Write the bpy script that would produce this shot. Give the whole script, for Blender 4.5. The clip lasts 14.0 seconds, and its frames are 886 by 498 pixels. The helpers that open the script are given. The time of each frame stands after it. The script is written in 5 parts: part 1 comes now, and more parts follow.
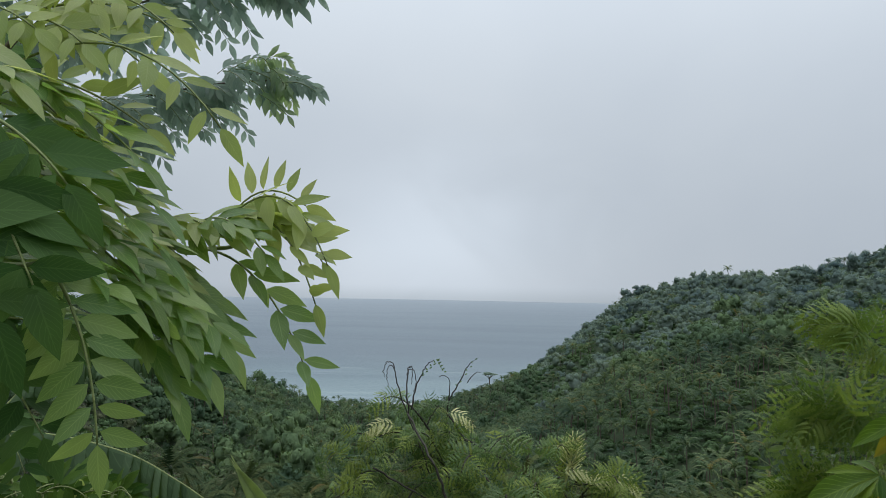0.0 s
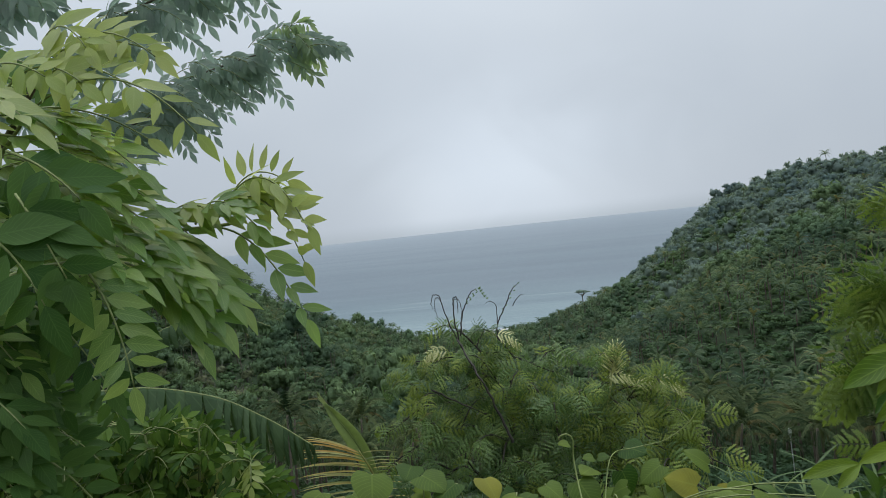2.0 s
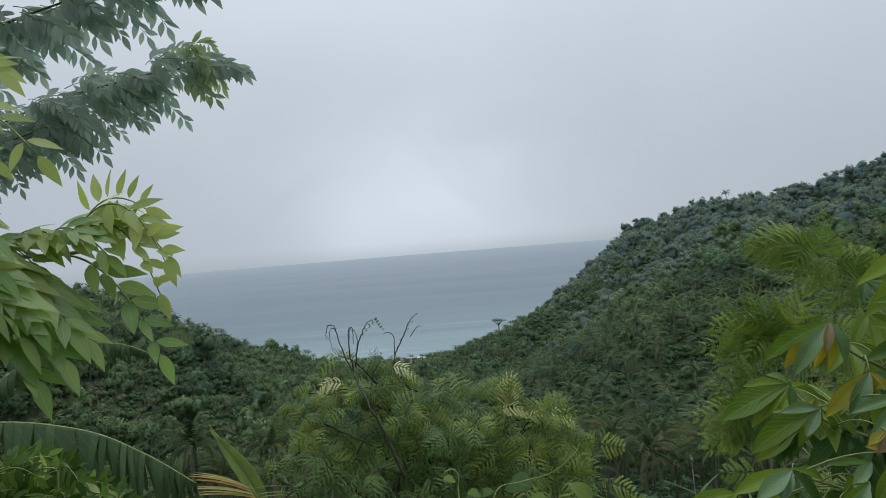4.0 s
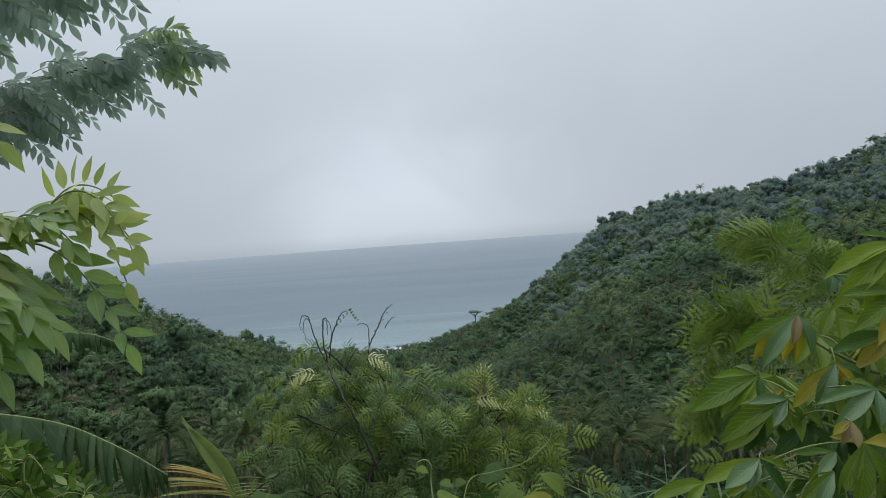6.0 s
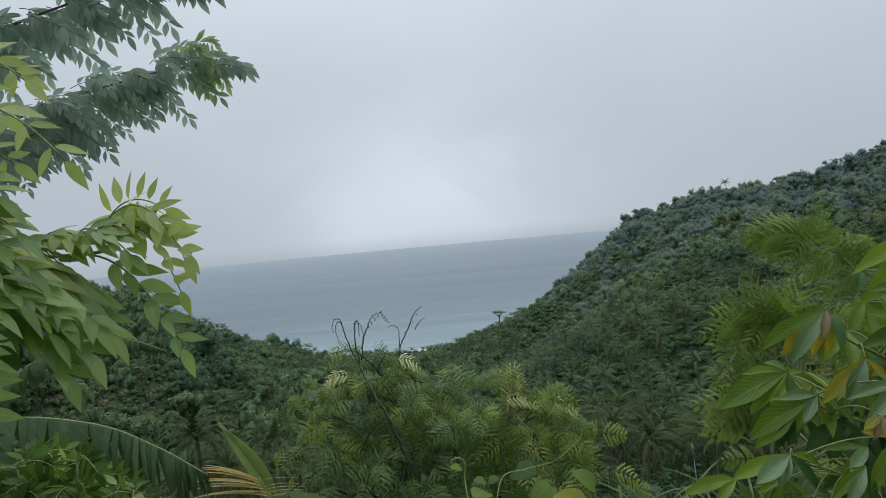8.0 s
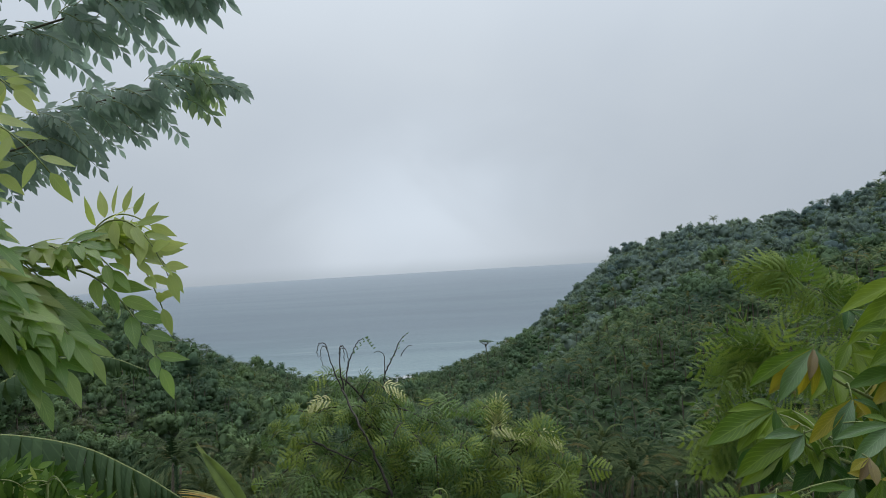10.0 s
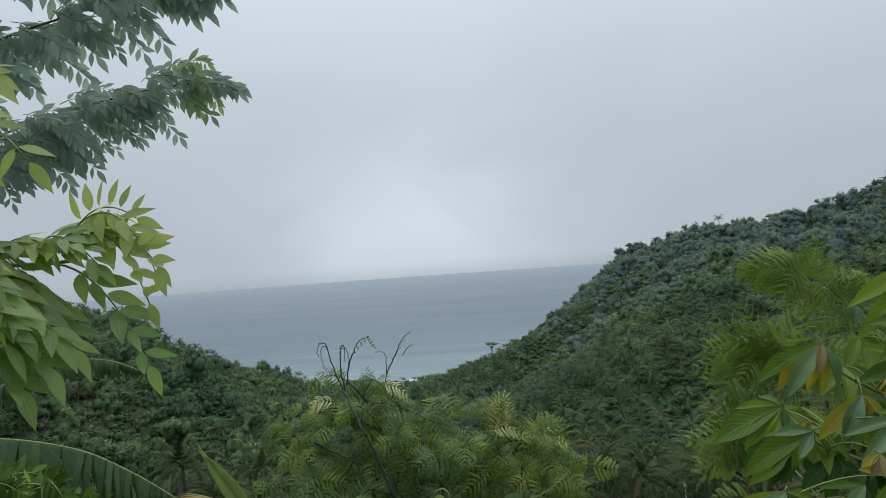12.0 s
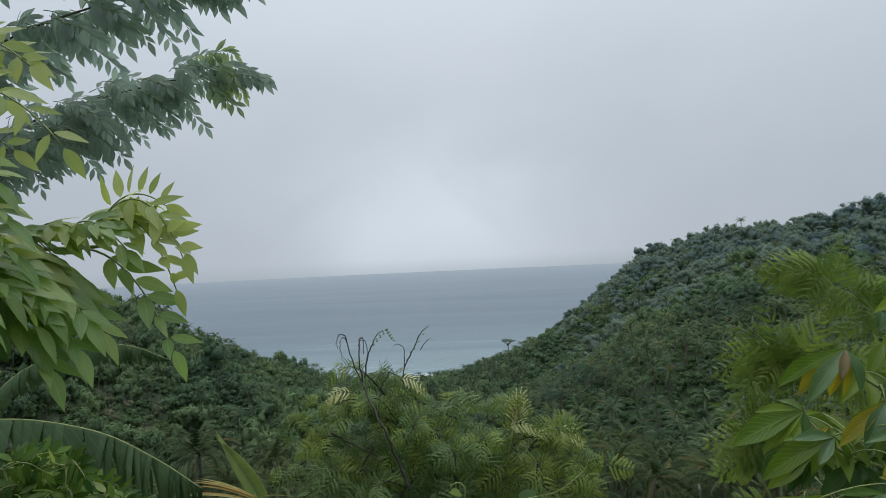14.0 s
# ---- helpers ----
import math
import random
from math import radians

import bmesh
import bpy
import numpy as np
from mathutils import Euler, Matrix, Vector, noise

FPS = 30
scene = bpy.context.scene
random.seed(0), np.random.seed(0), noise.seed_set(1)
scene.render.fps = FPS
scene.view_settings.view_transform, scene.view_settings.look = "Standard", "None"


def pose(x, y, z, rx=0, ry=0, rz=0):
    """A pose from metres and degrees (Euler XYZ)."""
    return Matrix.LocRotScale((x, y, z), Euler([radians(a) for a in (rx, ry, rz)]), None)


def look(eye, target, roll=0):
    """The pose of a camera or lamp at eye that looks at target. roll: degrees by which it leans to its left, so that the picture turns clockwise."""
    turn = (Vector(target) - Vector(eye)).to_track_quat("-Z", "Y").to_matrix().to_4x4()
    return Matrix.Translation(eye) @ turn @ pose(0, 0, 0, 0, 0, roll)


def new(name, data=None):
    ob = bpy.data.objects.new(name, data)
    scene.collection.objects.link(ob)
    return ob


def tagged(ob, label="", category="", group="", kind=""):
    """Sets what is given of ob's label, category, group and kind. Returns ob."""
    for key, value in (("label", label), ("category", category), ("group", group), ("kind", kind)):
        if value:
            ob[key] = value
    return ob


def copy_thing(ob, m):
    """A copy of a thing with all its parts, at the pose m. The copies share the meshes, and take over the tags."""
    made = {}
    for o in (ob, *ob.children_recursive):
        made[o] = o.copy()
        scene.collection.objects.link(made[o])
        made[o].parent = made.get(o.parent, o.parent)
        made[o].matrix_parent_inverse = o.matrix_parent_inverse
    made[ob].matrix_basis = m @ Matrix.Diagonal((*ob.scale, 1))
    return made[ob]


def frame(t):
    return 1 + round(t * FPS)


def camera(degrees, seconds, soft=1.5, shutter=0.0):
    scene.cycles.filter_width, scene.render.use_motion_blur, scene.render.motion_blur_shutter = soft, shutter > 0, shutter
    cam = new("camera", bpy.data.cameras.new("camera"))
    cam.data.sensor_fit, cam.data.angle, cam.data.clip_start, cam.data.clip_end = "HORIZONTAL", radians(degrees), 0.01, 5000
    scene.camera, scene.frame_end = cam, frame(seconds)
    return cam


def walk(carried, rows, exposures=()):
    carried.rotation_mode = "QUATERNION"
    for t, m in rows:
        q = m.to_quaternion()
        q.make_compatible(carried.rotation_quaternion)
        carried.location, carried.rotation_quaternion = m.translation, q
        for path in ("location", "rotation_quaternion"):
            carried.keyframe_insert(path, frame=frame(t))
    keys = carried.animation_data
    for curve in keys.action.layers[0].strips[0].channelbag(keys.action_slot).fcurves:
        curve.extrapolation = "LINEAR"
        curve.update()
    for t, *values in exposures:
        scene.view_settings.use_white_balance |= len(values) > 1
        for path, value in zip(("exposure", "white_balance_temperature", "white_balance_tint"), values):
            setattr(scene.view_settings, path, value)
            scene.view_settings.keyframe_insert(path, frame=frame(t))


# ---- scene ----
cam = camera(65.2, 14.0, 0.6)
PATH = [
    (0, (-0.327, -0.17, 1.618), (-0.39, 1.826, 1.725), 1.1),
    (0.5, (-0.151, -0.193, 1.611), (-0.247, 1.802, 1.723), -1.1),
    (1, (-0.056, -0.257, 1.615), (-0.041, 1.742, 1.687), -0.9),
    (1.5, (-0.088, -0.34, 1.611), (-0.312, 1.648, 1.579), -1.0),
    (2, (-0.052, -0.391, 1.642), (-0.358, 1.584, 1.555), -6.1),
    (2.5, (-0.05, -0.38, 1.634), (-0.463, 1.572, 1.502), -0.6),
    (3, (-0.032, -0.347, 1.636), (-0.363, 1.625, 1.579), -3.1),
    (3.5, (0.05, -0.358, 1.649), (-0.076, 1.638, 1.623), -5.1),
    (6, (0.071, -0.354, 1.646), (0.067, 1.645, 1.586), -4.1),
    (6.5, (0.064, -0.374, 1.648), (0.061, 1.625, 1.583), -4.5),
    (7, (0.051, -0.398, 1.654), (0.04, 1.601, 1.596), -4.7),
    (7.5, (0.047, -0.413, 1.666), (0.066, 1.586, 1.618), -4.2),
    (8, (0.045, -0.423, 1.659), (-0.024, 1.575, 1.607), -5.2),
    (10.5, (0.043, -0.401, 1.653), (0.017, 1.599, 1.686), -3.2),
    (11, (0.053, -0.403, 1.642), (0.016, 1.597, 1.662), -3.9),
    (11.5, (0.056, -0.375, 1.629), (0.027, 1.625, 1.659), -3.5),
    (12, (0.062, -0.355, 1.627), (0.017, 1.645, 1.66), -4.0),
    (12.5, (0.066, -0.36, 1.636), (0.046, 1.636, 1.751), -4.4),
    (13, (0.049, -0.376, 1.645), (-0.039, 1.62, 1.724), -2.2),
    (13.5, (0.054, -0.373, 1.635), (-0.049, 1.624, 1.674), -3.1),
    (14, (0.05, -0.36, 1.624), (-0.049, 1.638, 1.647), -2.6),
]
walk(cam, [(t, look(eye, target, roll)) for t, eye, target, roll in PATH],
     [(0, 0.03), (1.0, 0.03), (2.0, 0.10), (2.5, 0.14), (3.0, 0.06), (3.5, 0.04), (6.0, 0.04), (8.0, 0.04), (10.5, 0.02), (14.0, 0.0)])

# ---- world and light ----
world = bpy.data.worlds.new("overcast_sky")
scene.world = world
world.use_nodes = True
W = world.node_tree
W.nodes.clear()


def wnode(kind, **values):
    n = W.nodes.new(kind)
    for key, value in values.items():
        n.inputs[key].default_value = value
    return n


def wmath(op, a, b=None, clamp=False):
    n = W.nodes.new("ShaderNodeMath")
    n.operation, n.use_clamp = op, clamp
    for i, v in enumerate((a, b)):
        if v is None:
            continue
        if isinstance(v, (int, float)):
            n.inputs[i].default_value = v
        else:
            W.links.new(v, n.inputs[i])
    return n.outputs[0]


SUN_HEIGHT, SUN_WAY = 76.0, -12.0
sky = W.nodes.new("ShaderNodeTexSky")
sky.sky_type, sky.sun_disc = "NISHITA", False
sky.sun_elevation, sky.sun_rotation = radians(SUN_HEIGHT), radians(SUN_WAY)
coords = W.nodes.new("ShaderNodeTexCoord")
split = W.nodes.new("ShaderNodeSeparateXYZ")
W.links.new(coords.outputs["Generated"], split.inputs[0])
stretch = W.nodes.new("ShaderNodeMapping")
stretch.inputs["Scale"].default_value = (1.0, 1.0, 1.3)
W.links.new(coords.outputs["Generated"], stretch.inputs[0])
cloud = wnode("ShaderNodeTexNoise", Scale=1.7, Detail=4.0, Roughness=0.45, Distortion=0.3)
W.links.new(stretch.outputs[0], cloud.inputs["Vector"])
cloud_mix = W.nodes.new("ShaderNodeValToRGB")
cloud_mix.color_ramp.elements[0].position, cloud_mix.color_ramp.elements[0].color = 0.30, (0.455, 0.515, 0.59, 1)
cloud_mix.color_ramp.elements[1].position, cloud_mix.color_ramp.elements[1].color = 0.70, (0.545, 0.602, 0.665, 1)
W.links.new(cloud.outputs["Fac"], cloud_mix.inputs[0])
# thin cloud lets more light through low over the sea, ahead
patchy = wnode("ShaderNodeTexNoise", Scale=5.0, Detail=3.0, Roughness=0.5, Distortion=0.8)
W.links.new(stretch.outputs[0], patchy.inputs["Vector"])
wobble = wmath("MULTIPLY", wmath("SUBTRACT", patchy.outputs["Fac"], 0.5), 0.16)
across = wmath("DIVIDE", wmath("ADD", wmath("ADD", split.outputs["X"], 0.055), wobble), 0.19)
upward = wmath("DIVIDE", wmath("ADD", wmath("ADD", split.outputs["Z"], -0.055), wmath("MULTIPLY", wobble, 0.5)), 0.12)
ahead = wmath("GREATER_THAN", split.outputs["Y"], 0.0)
glow = wmath("MULTIPLY", wmath("EXPONENT", wmath("MULTIPLY", wmath("ADD", wmath("MULTIPLY", across, across), wmath("MULTIPLY", upward, upward)), -1.0)), ahead)
rise = wmath("MAXIMUM", split.outputs["Z"], 0.0)
overhead = wmath("MULTIPLY", wmath("MULTIPLY", rise, rise), 2.2)
gain = wmath("ADD", wmath("ADD", wmath("MULTIPLY", glow, 0.34), 0.93), overhead)
clouds = wnode("ShaderNodeBackground")
# a bank of distant rain haze lies along the horizon
haze = W.nodes.new("ShaderNodeMapRange")
haze.interpolation_type = "SMOOTHSTEP"
W.links.new(split.outputs["Z"], haze.inputs[0])
haze.inputs[1].default_value, haze.inputs[2].default_value = -0.0245, 0.004
hazy = W.nodes.new("ShaderNodeMix")
hazy.data_type = "RGBA"
W.links.new(haze.outputs[0], hazy.inputs[0])
hazy.inputs[6].default_value = (0.415, 0.472, 0.528, 1)
W.links.new(cloud_mix.outputs[0], hazy.inputs[7])
W.links.new(hazy.outputs[2], clouds.inputs["Color"])
W.links.new(gain, clouds.inputs["Strength"])
blue = wnode("ShaderNodeBackground", Strength=0.09)
W.links.new(sky.outputs[0], blue.inputs["Color"])
cover = wnode("ShaderNodeMixShader", Fac=0.98)
W.links.new(blue.outputs[0], cover.inputs[1])
W.links.new(clouds.outputs[0], cover.inputs[2])
out = W.nodes.new("ShaderNodeOutputWorld")
W.links.new(cover.outputs[0], out.inputs[0])

sun_data = bpy.data.lights.new("sun", "SUN")
sun_data.energy, sun_data.angle, sun_data.color = 0.7, radians(75), (1.0, 0.97, 0.92)
sun = new("sun", sun_data)
sun.matrix_world = look((0, 0, 60), Vector((0, 0, 60)) - Vector((math.sin(radians(SUN_WAY)) * math.cos(radians(SUN_HEIGHT)), math.cos(radians(SUN_WAY)) * math.cos(radians(SUN_HEIGHT)), math.sin(radians(SUN_HEIGHT)))))


# ---- materials ----
class Mat:
    def __init__(self, name):
        self.m = bpy.data.materials.new(name)
        self.m.use_nodes = True
        self.t = self.m.node_tree
        self.b = self.t.nodes["Principled BSDF"]
        self.o = self.t.nodes["Material Output"]

    def node(self, kind, **values):
        n = self.t.nodes.new(kind)
        for key, value in values.items():
            n.inputs[key.replace("_", " ")].default_value = value
        return n

    def put(self, a, b):
        self.t.links.new(a, b)

    def math(self, op, a, b=None, clamp=False):
        n = self.t.nodes.new("ShaderNodeMath")
        n.operation, n.use_clamp = op, clamp
        for i, v in enumerate((a, b)):
            if v is None:
                continue
            if isinstance(v, (int, float)):
                n.inputs[i].default_value = v
            else:
                self.put(v, n.inputs[i])
        return n.outputs[0]

    def mix(self, fac, a, b, mode="MIX"):
        n = self.t.nodes.new("ShaderNodeMix")
        n.data_type, n.blend_type = "RGBA", mode
        for i, v in ((0, fac), (6, a), (7, b)):
            if isinstance(v, (int, float)):
                n.inputs[i].default_value = v
            elif isinstance(v, tuple):
                n.inputs[i].default_value = (*v, 1)
            else:
                self.put(v, n.inputs[i])
        return n.outputs[2]

    def noise(self, scale, detail=3.0, coord="Object"):
        c = self.node("ShaderNodeTexCoord")
        n = self.node("ShaderNodeTexNoise", Scale=scale, Detail=detail)
        self.put(c.outputs[coord], n.inputs["Vector"])
        return n.outputs["Fac"]

    def place_noise(self, scale, detail=3.0):
        c = self.node("ShaderNodeNewGeometry")
        n = self.node("ShaderNodeTexNoise", Scale=scale, Detail=detail)
        self.put(c.outputs["Position"], n.inputs["Vector"])
        return n.outputs["Fac"]

    def chance(self):
        a = self.node("ShaderNodeObjectInfo").outputs["Random"]
        b = self.node("ShaderNodeNewGeometry").outputs["Random Per Island"]
        return self.math("FRACT", self.math("ADD", a, b))

    def span(self, v, lo, hi):
        n = self.t.nodes.new("ShaderNodeMapRange")
        self.put(v, n.inputs[0])
        n.inputs[1].default_value, n.inputs[2].default_value = lo, hi
        return n.outputs[0]

    def bump(self, height, strength, distance):
        n = self.node("ShaderNodeBump", Strength=strength, Distance=distance)
        self.put(height, n.inputs["Height"])
        self.put(n.outputs[0], self.b.inputs["Normal"])
        return n.outputs[0]


def leaf_material(name, dark, light, odd=None, rough=0.42, through_light=0.3, veins=0.0, grain=60.0, spec=0.5, depth=0.6, by_part=False, thin=0.0, tint=(1.0, 1.0, 0.55)):
    """A leaf: two greens by chance, mottling, veins along the blade, and light that shines through it."""
    k = Mat(name)
    whole = k.node("ShaderNodeObjectInfo").outputs["Random"]
    r = whole if by_part == "whole" else k.math("ADD", k.math("MULTIPLY", whole, 0.58), k.math("MULTIPLY", k.chance(), 0.42)) if by_part == "both" else k.chance() if through_light or by_part else k.math("ADD", k.math("MULTIPLY", k.span(k.place_noise(0.13, 3), 0.33, 0.67), 0.6), k.math("MULTIPLY", k.chance(), 0.4))
    col = k.mix(r, dark, light)
    if odd:
        col = k.mix(k.math("GREATER_THAN", r, 0.93), col, odd)
    mott = k.place_noise(grain, 3)
    col = k.mix(k.span(mott, 0.25, 0.75), k.mix(0.35, col, (0.02, 0.03, 0.01)), col)
    if not through_light:
        fine = k.place_noise(1.1, 5)
        col = k.mix(k.span(fine, 0.32, 0.62), k.mix(depth, col, (0.012, 0.022, 0.012)), col)
        # stands of darker and of brighter growth
        wide = k.place_noise(0.028, 4)
        col = k.mix(k.span(wide, 0.34, 0.66), k.mix(1.0, col, (0.80, 0.88, 1.0), "MULTIPLY"), k.mix(1.0, col, (1.5, 1.42, 1.25), "MULTIPLY"))
    if veins:
        uv = k.node("ShaderNodeUVMap")
        sep = k.node("ShaderNodeSeparateXYZ")
        k.put(uv.outputs[0], sep.inputs[0])
        side = k.math("ABSOLUTE", sep.outputs[0])
        wave = k.math("SINE", k.math("MULTIPLY", k.math("SUBTRACT", sep.outputs[1], k.math("MULTIPLY", side, 0.30)), 62.0))
        rib = k.math("LESS_THAN", side, 0.05)
        line = k.math("MAXIMUM", k.span(wave, 0.80, 1.0), rib)
        col = k.mix(k.math("MULTIPLY", line, veins), col, tuple(min(1, c * 1.7 + 0.03) for c in light))
        k.bump(line, 0.15, 0.002)
    k.put(col, k.b.inputs["Base Color"])
    if not through_light:
        k.bump(k.place_noise(1.3, 5), 0.6, 0.6)
    k.b.inputs["Roughness"].default_value = rough
    k.b.inputs["Specular IOR Level"].default_value = spec
    through_light = through_light or thin
    if through_light:
        tr = k.node("ShaderNodeBsdfTranslucent")
        k.put(k.mix(1.0, col, tint, "MULTIPLY"), tr.inputs["Color"])
        ms = k.node("ShaderNodeMixShader", Fac=through_light)
        k.put(k.b.outputs[0], ms.inputs[1])
        k.put(tr.outputs[0], ms.inputs[2])
        k.put(ms.outputs[0], k.o.inputs[0])
    return k.m


def wood_material(name, dark, light, scale=40.0, rough=0.85):
    k = Mat(name)
    n = k.noise(scale, 5)
    k.put(k.mix(k.span(n, 0.3, 0.7), dark, light), k.b.inputs["Base Color"])
    k.b.inputs["Roughness"].default_value = rough
    k.bump(n, 0.6, 0.01)
    return k.m


def plain_material(name, a, b, scale=8.0, rough=0.7):
    k = Mat(name)
    n = k.noise(scale, 4)
    k.put(k.mix(k.span(n, 0.3, 0.7), a, b), k.b.inputs["Base Color"])
    k.b.inputs["Roughness"].default_value = rough
    return k.m


def ground_material():
    k = Mat("scrubby_ground")
    big, small = k.place_noise(0.05, 4), k.place_noise(0.9, 5)
    # Dark base colour, so that bare gaps between plants read as shade.
    col = k.mix(k.span(big, 0.35, 0.65), (0.030, 0.056, 0.028), (0.048, 0.082, 0.036))
    col = k.mix(k.span(small, 0.35, 0.7), col, (0.05, 0.06, 0.034))
    k.put(col, k.b.inputs["Base Color"])
    k.b.inputs["Roughness"].default_value = 0.95
    k.b.inputs["Specular IOR Level"].default_value = 0.1
    k.bump(small, 0.8, 0.4)
    return k.m


def sea_material():
    k = Mat("sea_water")
    g = k.node("ShaderNodeNewGeometry")
    sep = k.node("ShaderNodeSeparateXYZ")
    k.put(g.outputs["Position"], sep.inputs[0])
    near = k.span(sep.outputs[1], 1000, 580)
    # Base colour pales with distance, painting haze over the far water.
    far_haze = k.span(sep.outputs[1], 1500, 4500)
    mp = k.node("ShaderNodeMapping")
    mp.inputs["Scale"].default_value = (0.0016, 0.007, 0.01)
    k.put(g.outputs["Position"], mp.inputs[0])
    band = k.node("ShaderNodeTexNoise", Scale=1.0, Detail=5.0, Distortion=0.6)
    k.put(mp.outputs[0], band.inputs["Vector"])
    deep = k.mix(k.span(band.outputs["Fac"], 0.35, 0.65), (0.088, 0.122, 0.146), (0.116, 0.154, 0.178))
    deep = k.mix(far_haze, deep, (0.185, 0.220, 0.250))
    shoal = k.mix(k.span(band.outputs["Fac"], 0.35, 0.65), (0.112, 0.172, 0.188), (0.19, 0.255, 0.262))
    mp2 = k.node("ShaderNodeMapping")
    mp2.inputs["Scale"].default_value = (0.004, 0.035, 0.01)
    k.put(g.outputs["Position"], mp2.inputs[0])
    streak = k.node("ShaderNodeTexNoise", Scale=1.0, Detail=4.0, Distortion=0.5)
    k.put(mp2.outputs[0], streak.inputs["Vector"])
    shoal = k.mix(k.span(streak.outputs["Fac"], 0.58, 0.70), shoal, (0.28, 0.34, 0.345))
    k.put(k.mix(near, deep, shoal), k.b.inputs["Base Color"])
    k.b.inputs["Roughness"].default_value = 0.42
    k.b.inputs["IOR"].default_value = 1.33
    ripple = k.place_noise(0.25, 4)
    k.bump(ripple, 0.5, 1.2)
    return k.m


# Grey-blue haze of distance is put into this far foliage colour.
M_FAR_TREE_HAZE = leaf_material("hazed_woodland_foliage", (0.192, 0.258, 0.248), (0.228, 0.300, 0.276), (0.18, 0.22, 0.17), 0.9, 0.0, 0, 0.35, 0.05, 0.15, False, 0.5)
M_TREE = leaf_material("tree_foliage", (0.102, 0.166, 0.092), (0.180, 0.262, 0.132), (0.11, 0.15, 0.06), 0.8, 0.0, 0, 0.35, 0.12, 0.35, False, 0.3)
M_SCRUB = leaf_material("bright_scrub_foliage", (0.068, 0.125, 0.06), (0.132, 0.208, 0.094), None, 0.8, 0.0, 0, 0.4, 0.12, 0.45, False, 0.3)
M_DRY = leaf_material("dry_brush_foliage", (0.09, 0.11, 0.056), (0.145, 0.155, 0.085), (0.06, 0.10, 0.035), 0.8, 0.0, 0, 0.4, 0.12)
M_PALM = leaf_material("palm_fronds", (0.022, 0.042, 0.018), (0.145, 0.172, 0.074), (0.15, 0.125, 0.05), 0.75, 0.0, 0, 0.3, 0.05, 0.1, True, 0.2)
# Paler and bluer than the near palms: distance haze mixed into the colour.
M_GROVE_HAZE = leaf_material("hazed_grove_fronds", (0.062, 0.106, 0.07), (0.182, 0.236, 0.14), (0.19, 0.18, 0.09), 0.75, 0.0, 0, 0.3, 0.08, 0.1, True, 0.4)
M_GLIRI = leaf_material("green_pinnate_leaf", (0.22, 0.38, 0.12), (0.47, 0.61, 0.22), None, 0.26, 0.64, 0.16, 9.0, 0.6)
M_GLIRI_YOUNG = leaf_material("yellow_green_young_leaf", (0.44, 0.55, 0.18), (0.66, 0.72, 0.30), None, 0.30, 0.66, 0.10, 9.0)
# Darkened green puts the crown's shade into low and inner leaves.
M_GLIRI_SHADE = leaf_material("shade_green_leaf", (0.06, 0.14, 0.04), (0.15, 0.27, 0.075), None, 0.38, 0.55, 0.12, 9.0, 0.12)
M_LOWLEAF = leaf_material("bright_green_low_leaf", (0.035, 0.095, 0.016), (0.15, 0.255, 0.04), None, 0.38, 0.42, 0.10, 9.0, 0.15)
# Pale bluish base puts a veil of haze into these dark leaves.
M_DARKLEAF = leaf_material("hazed_drooping_leaf", (0.34, 0.44, 0.39), (0.50, 0.60, 0.50), None, 0.25, 0.75, 0.1, 6.0, 0.8, 0.6, False, 0.0, (0.95, 1.0, 0.9))
M_TIPLEAF = leaf_material("pale_green_tip_leaf", (0.38, 0.52, 0.38), (0.54, 0.66, 0.48), None, 0.3, 0.72, 0.1, 6.0, 0.6)
M_FEATHER = leaf_material("feathery_leaf", (0.035, 0.092, 0.028), (0.25, 0.37, 0.12), None, 0.32, 0.45, 0, 7.0, 0.35, 0.6, "both")
M_FEATHER_TOP = leaf_material("upper_feathery_leaf", (0.15, 0.23, 0.04), (0.36, 0.43, 0.10), None, 0.45, 0.45, 0, 7.0, 0.25, 0.6, "both")
M_FEATHER_LIGHT = leaf_material("light_feathery_leaf", (0.12, 0.215, 0.042), (0.30, 0.39, 0.085), None, 0.5, 0.5, 0, 7.0, 0.3, 0.6, "whole")
M_PALE = leaf_material("pale_shoot", (0.60, 0.60, 0.26), (0.82, 0.80, 0.45), None, 0.6, 0.4, 0, 30.0)
M_CASSAVA = leaf_material("cassava_leaf", (0.085, 0.165, 0.018), (0.22, 0.305, 0.034), (0.36, 0.30, 0.04), 0.36, 0.42, 0.2, 9.0, 0.25)
M_CASSAVA_YELLOW = leaf_material("yellowing_cassava_leaf", (0.30, 0.28, 0.03), (0.42, 0.34, 0.035), None, 0.38, 0.5, 0.2, 9.0, 0.25)
# Lower and inner cassava leaves get their shade from this darker colour.
M_CASSAVA_SHADE = leaf_material("shade_cassava_leaf", (0.035, 0.095, 0.02), (0.10, 0.19, 0.03), None, 0.36, 0.4, 0.2, 9.0, 0.2)
M_CASSAVA_PALE = leaf_material("wet_cassava_leaf", (0.085, 0.165, 0.06), (0.14, 0.235, 0.085), None, 0.24, 0.35, 0.22, 9.0)
M_BANANA = leaf_material("banana_leaf", (0.055, 0.105, 0.042), (0.10, 0.165, 0.068), None, 0.5, 0.3, 0.12, 12.0, 0.25)
M_HEART = leaf_material("heart_shaped_leaf", (0.034, 0.088, 0.012), (0.18, 0.25, 0.03), (0.27, 0.26, 0.03), 0.5, 0.4, 0.14, 12.0, 0.22)
M_FROND = leaf_material("young_coconut_leaf", (0.20, 0.28, 0.07), (0.38, 0.44, 0.15), None, 0.45, 0.3, 0, 20.0)
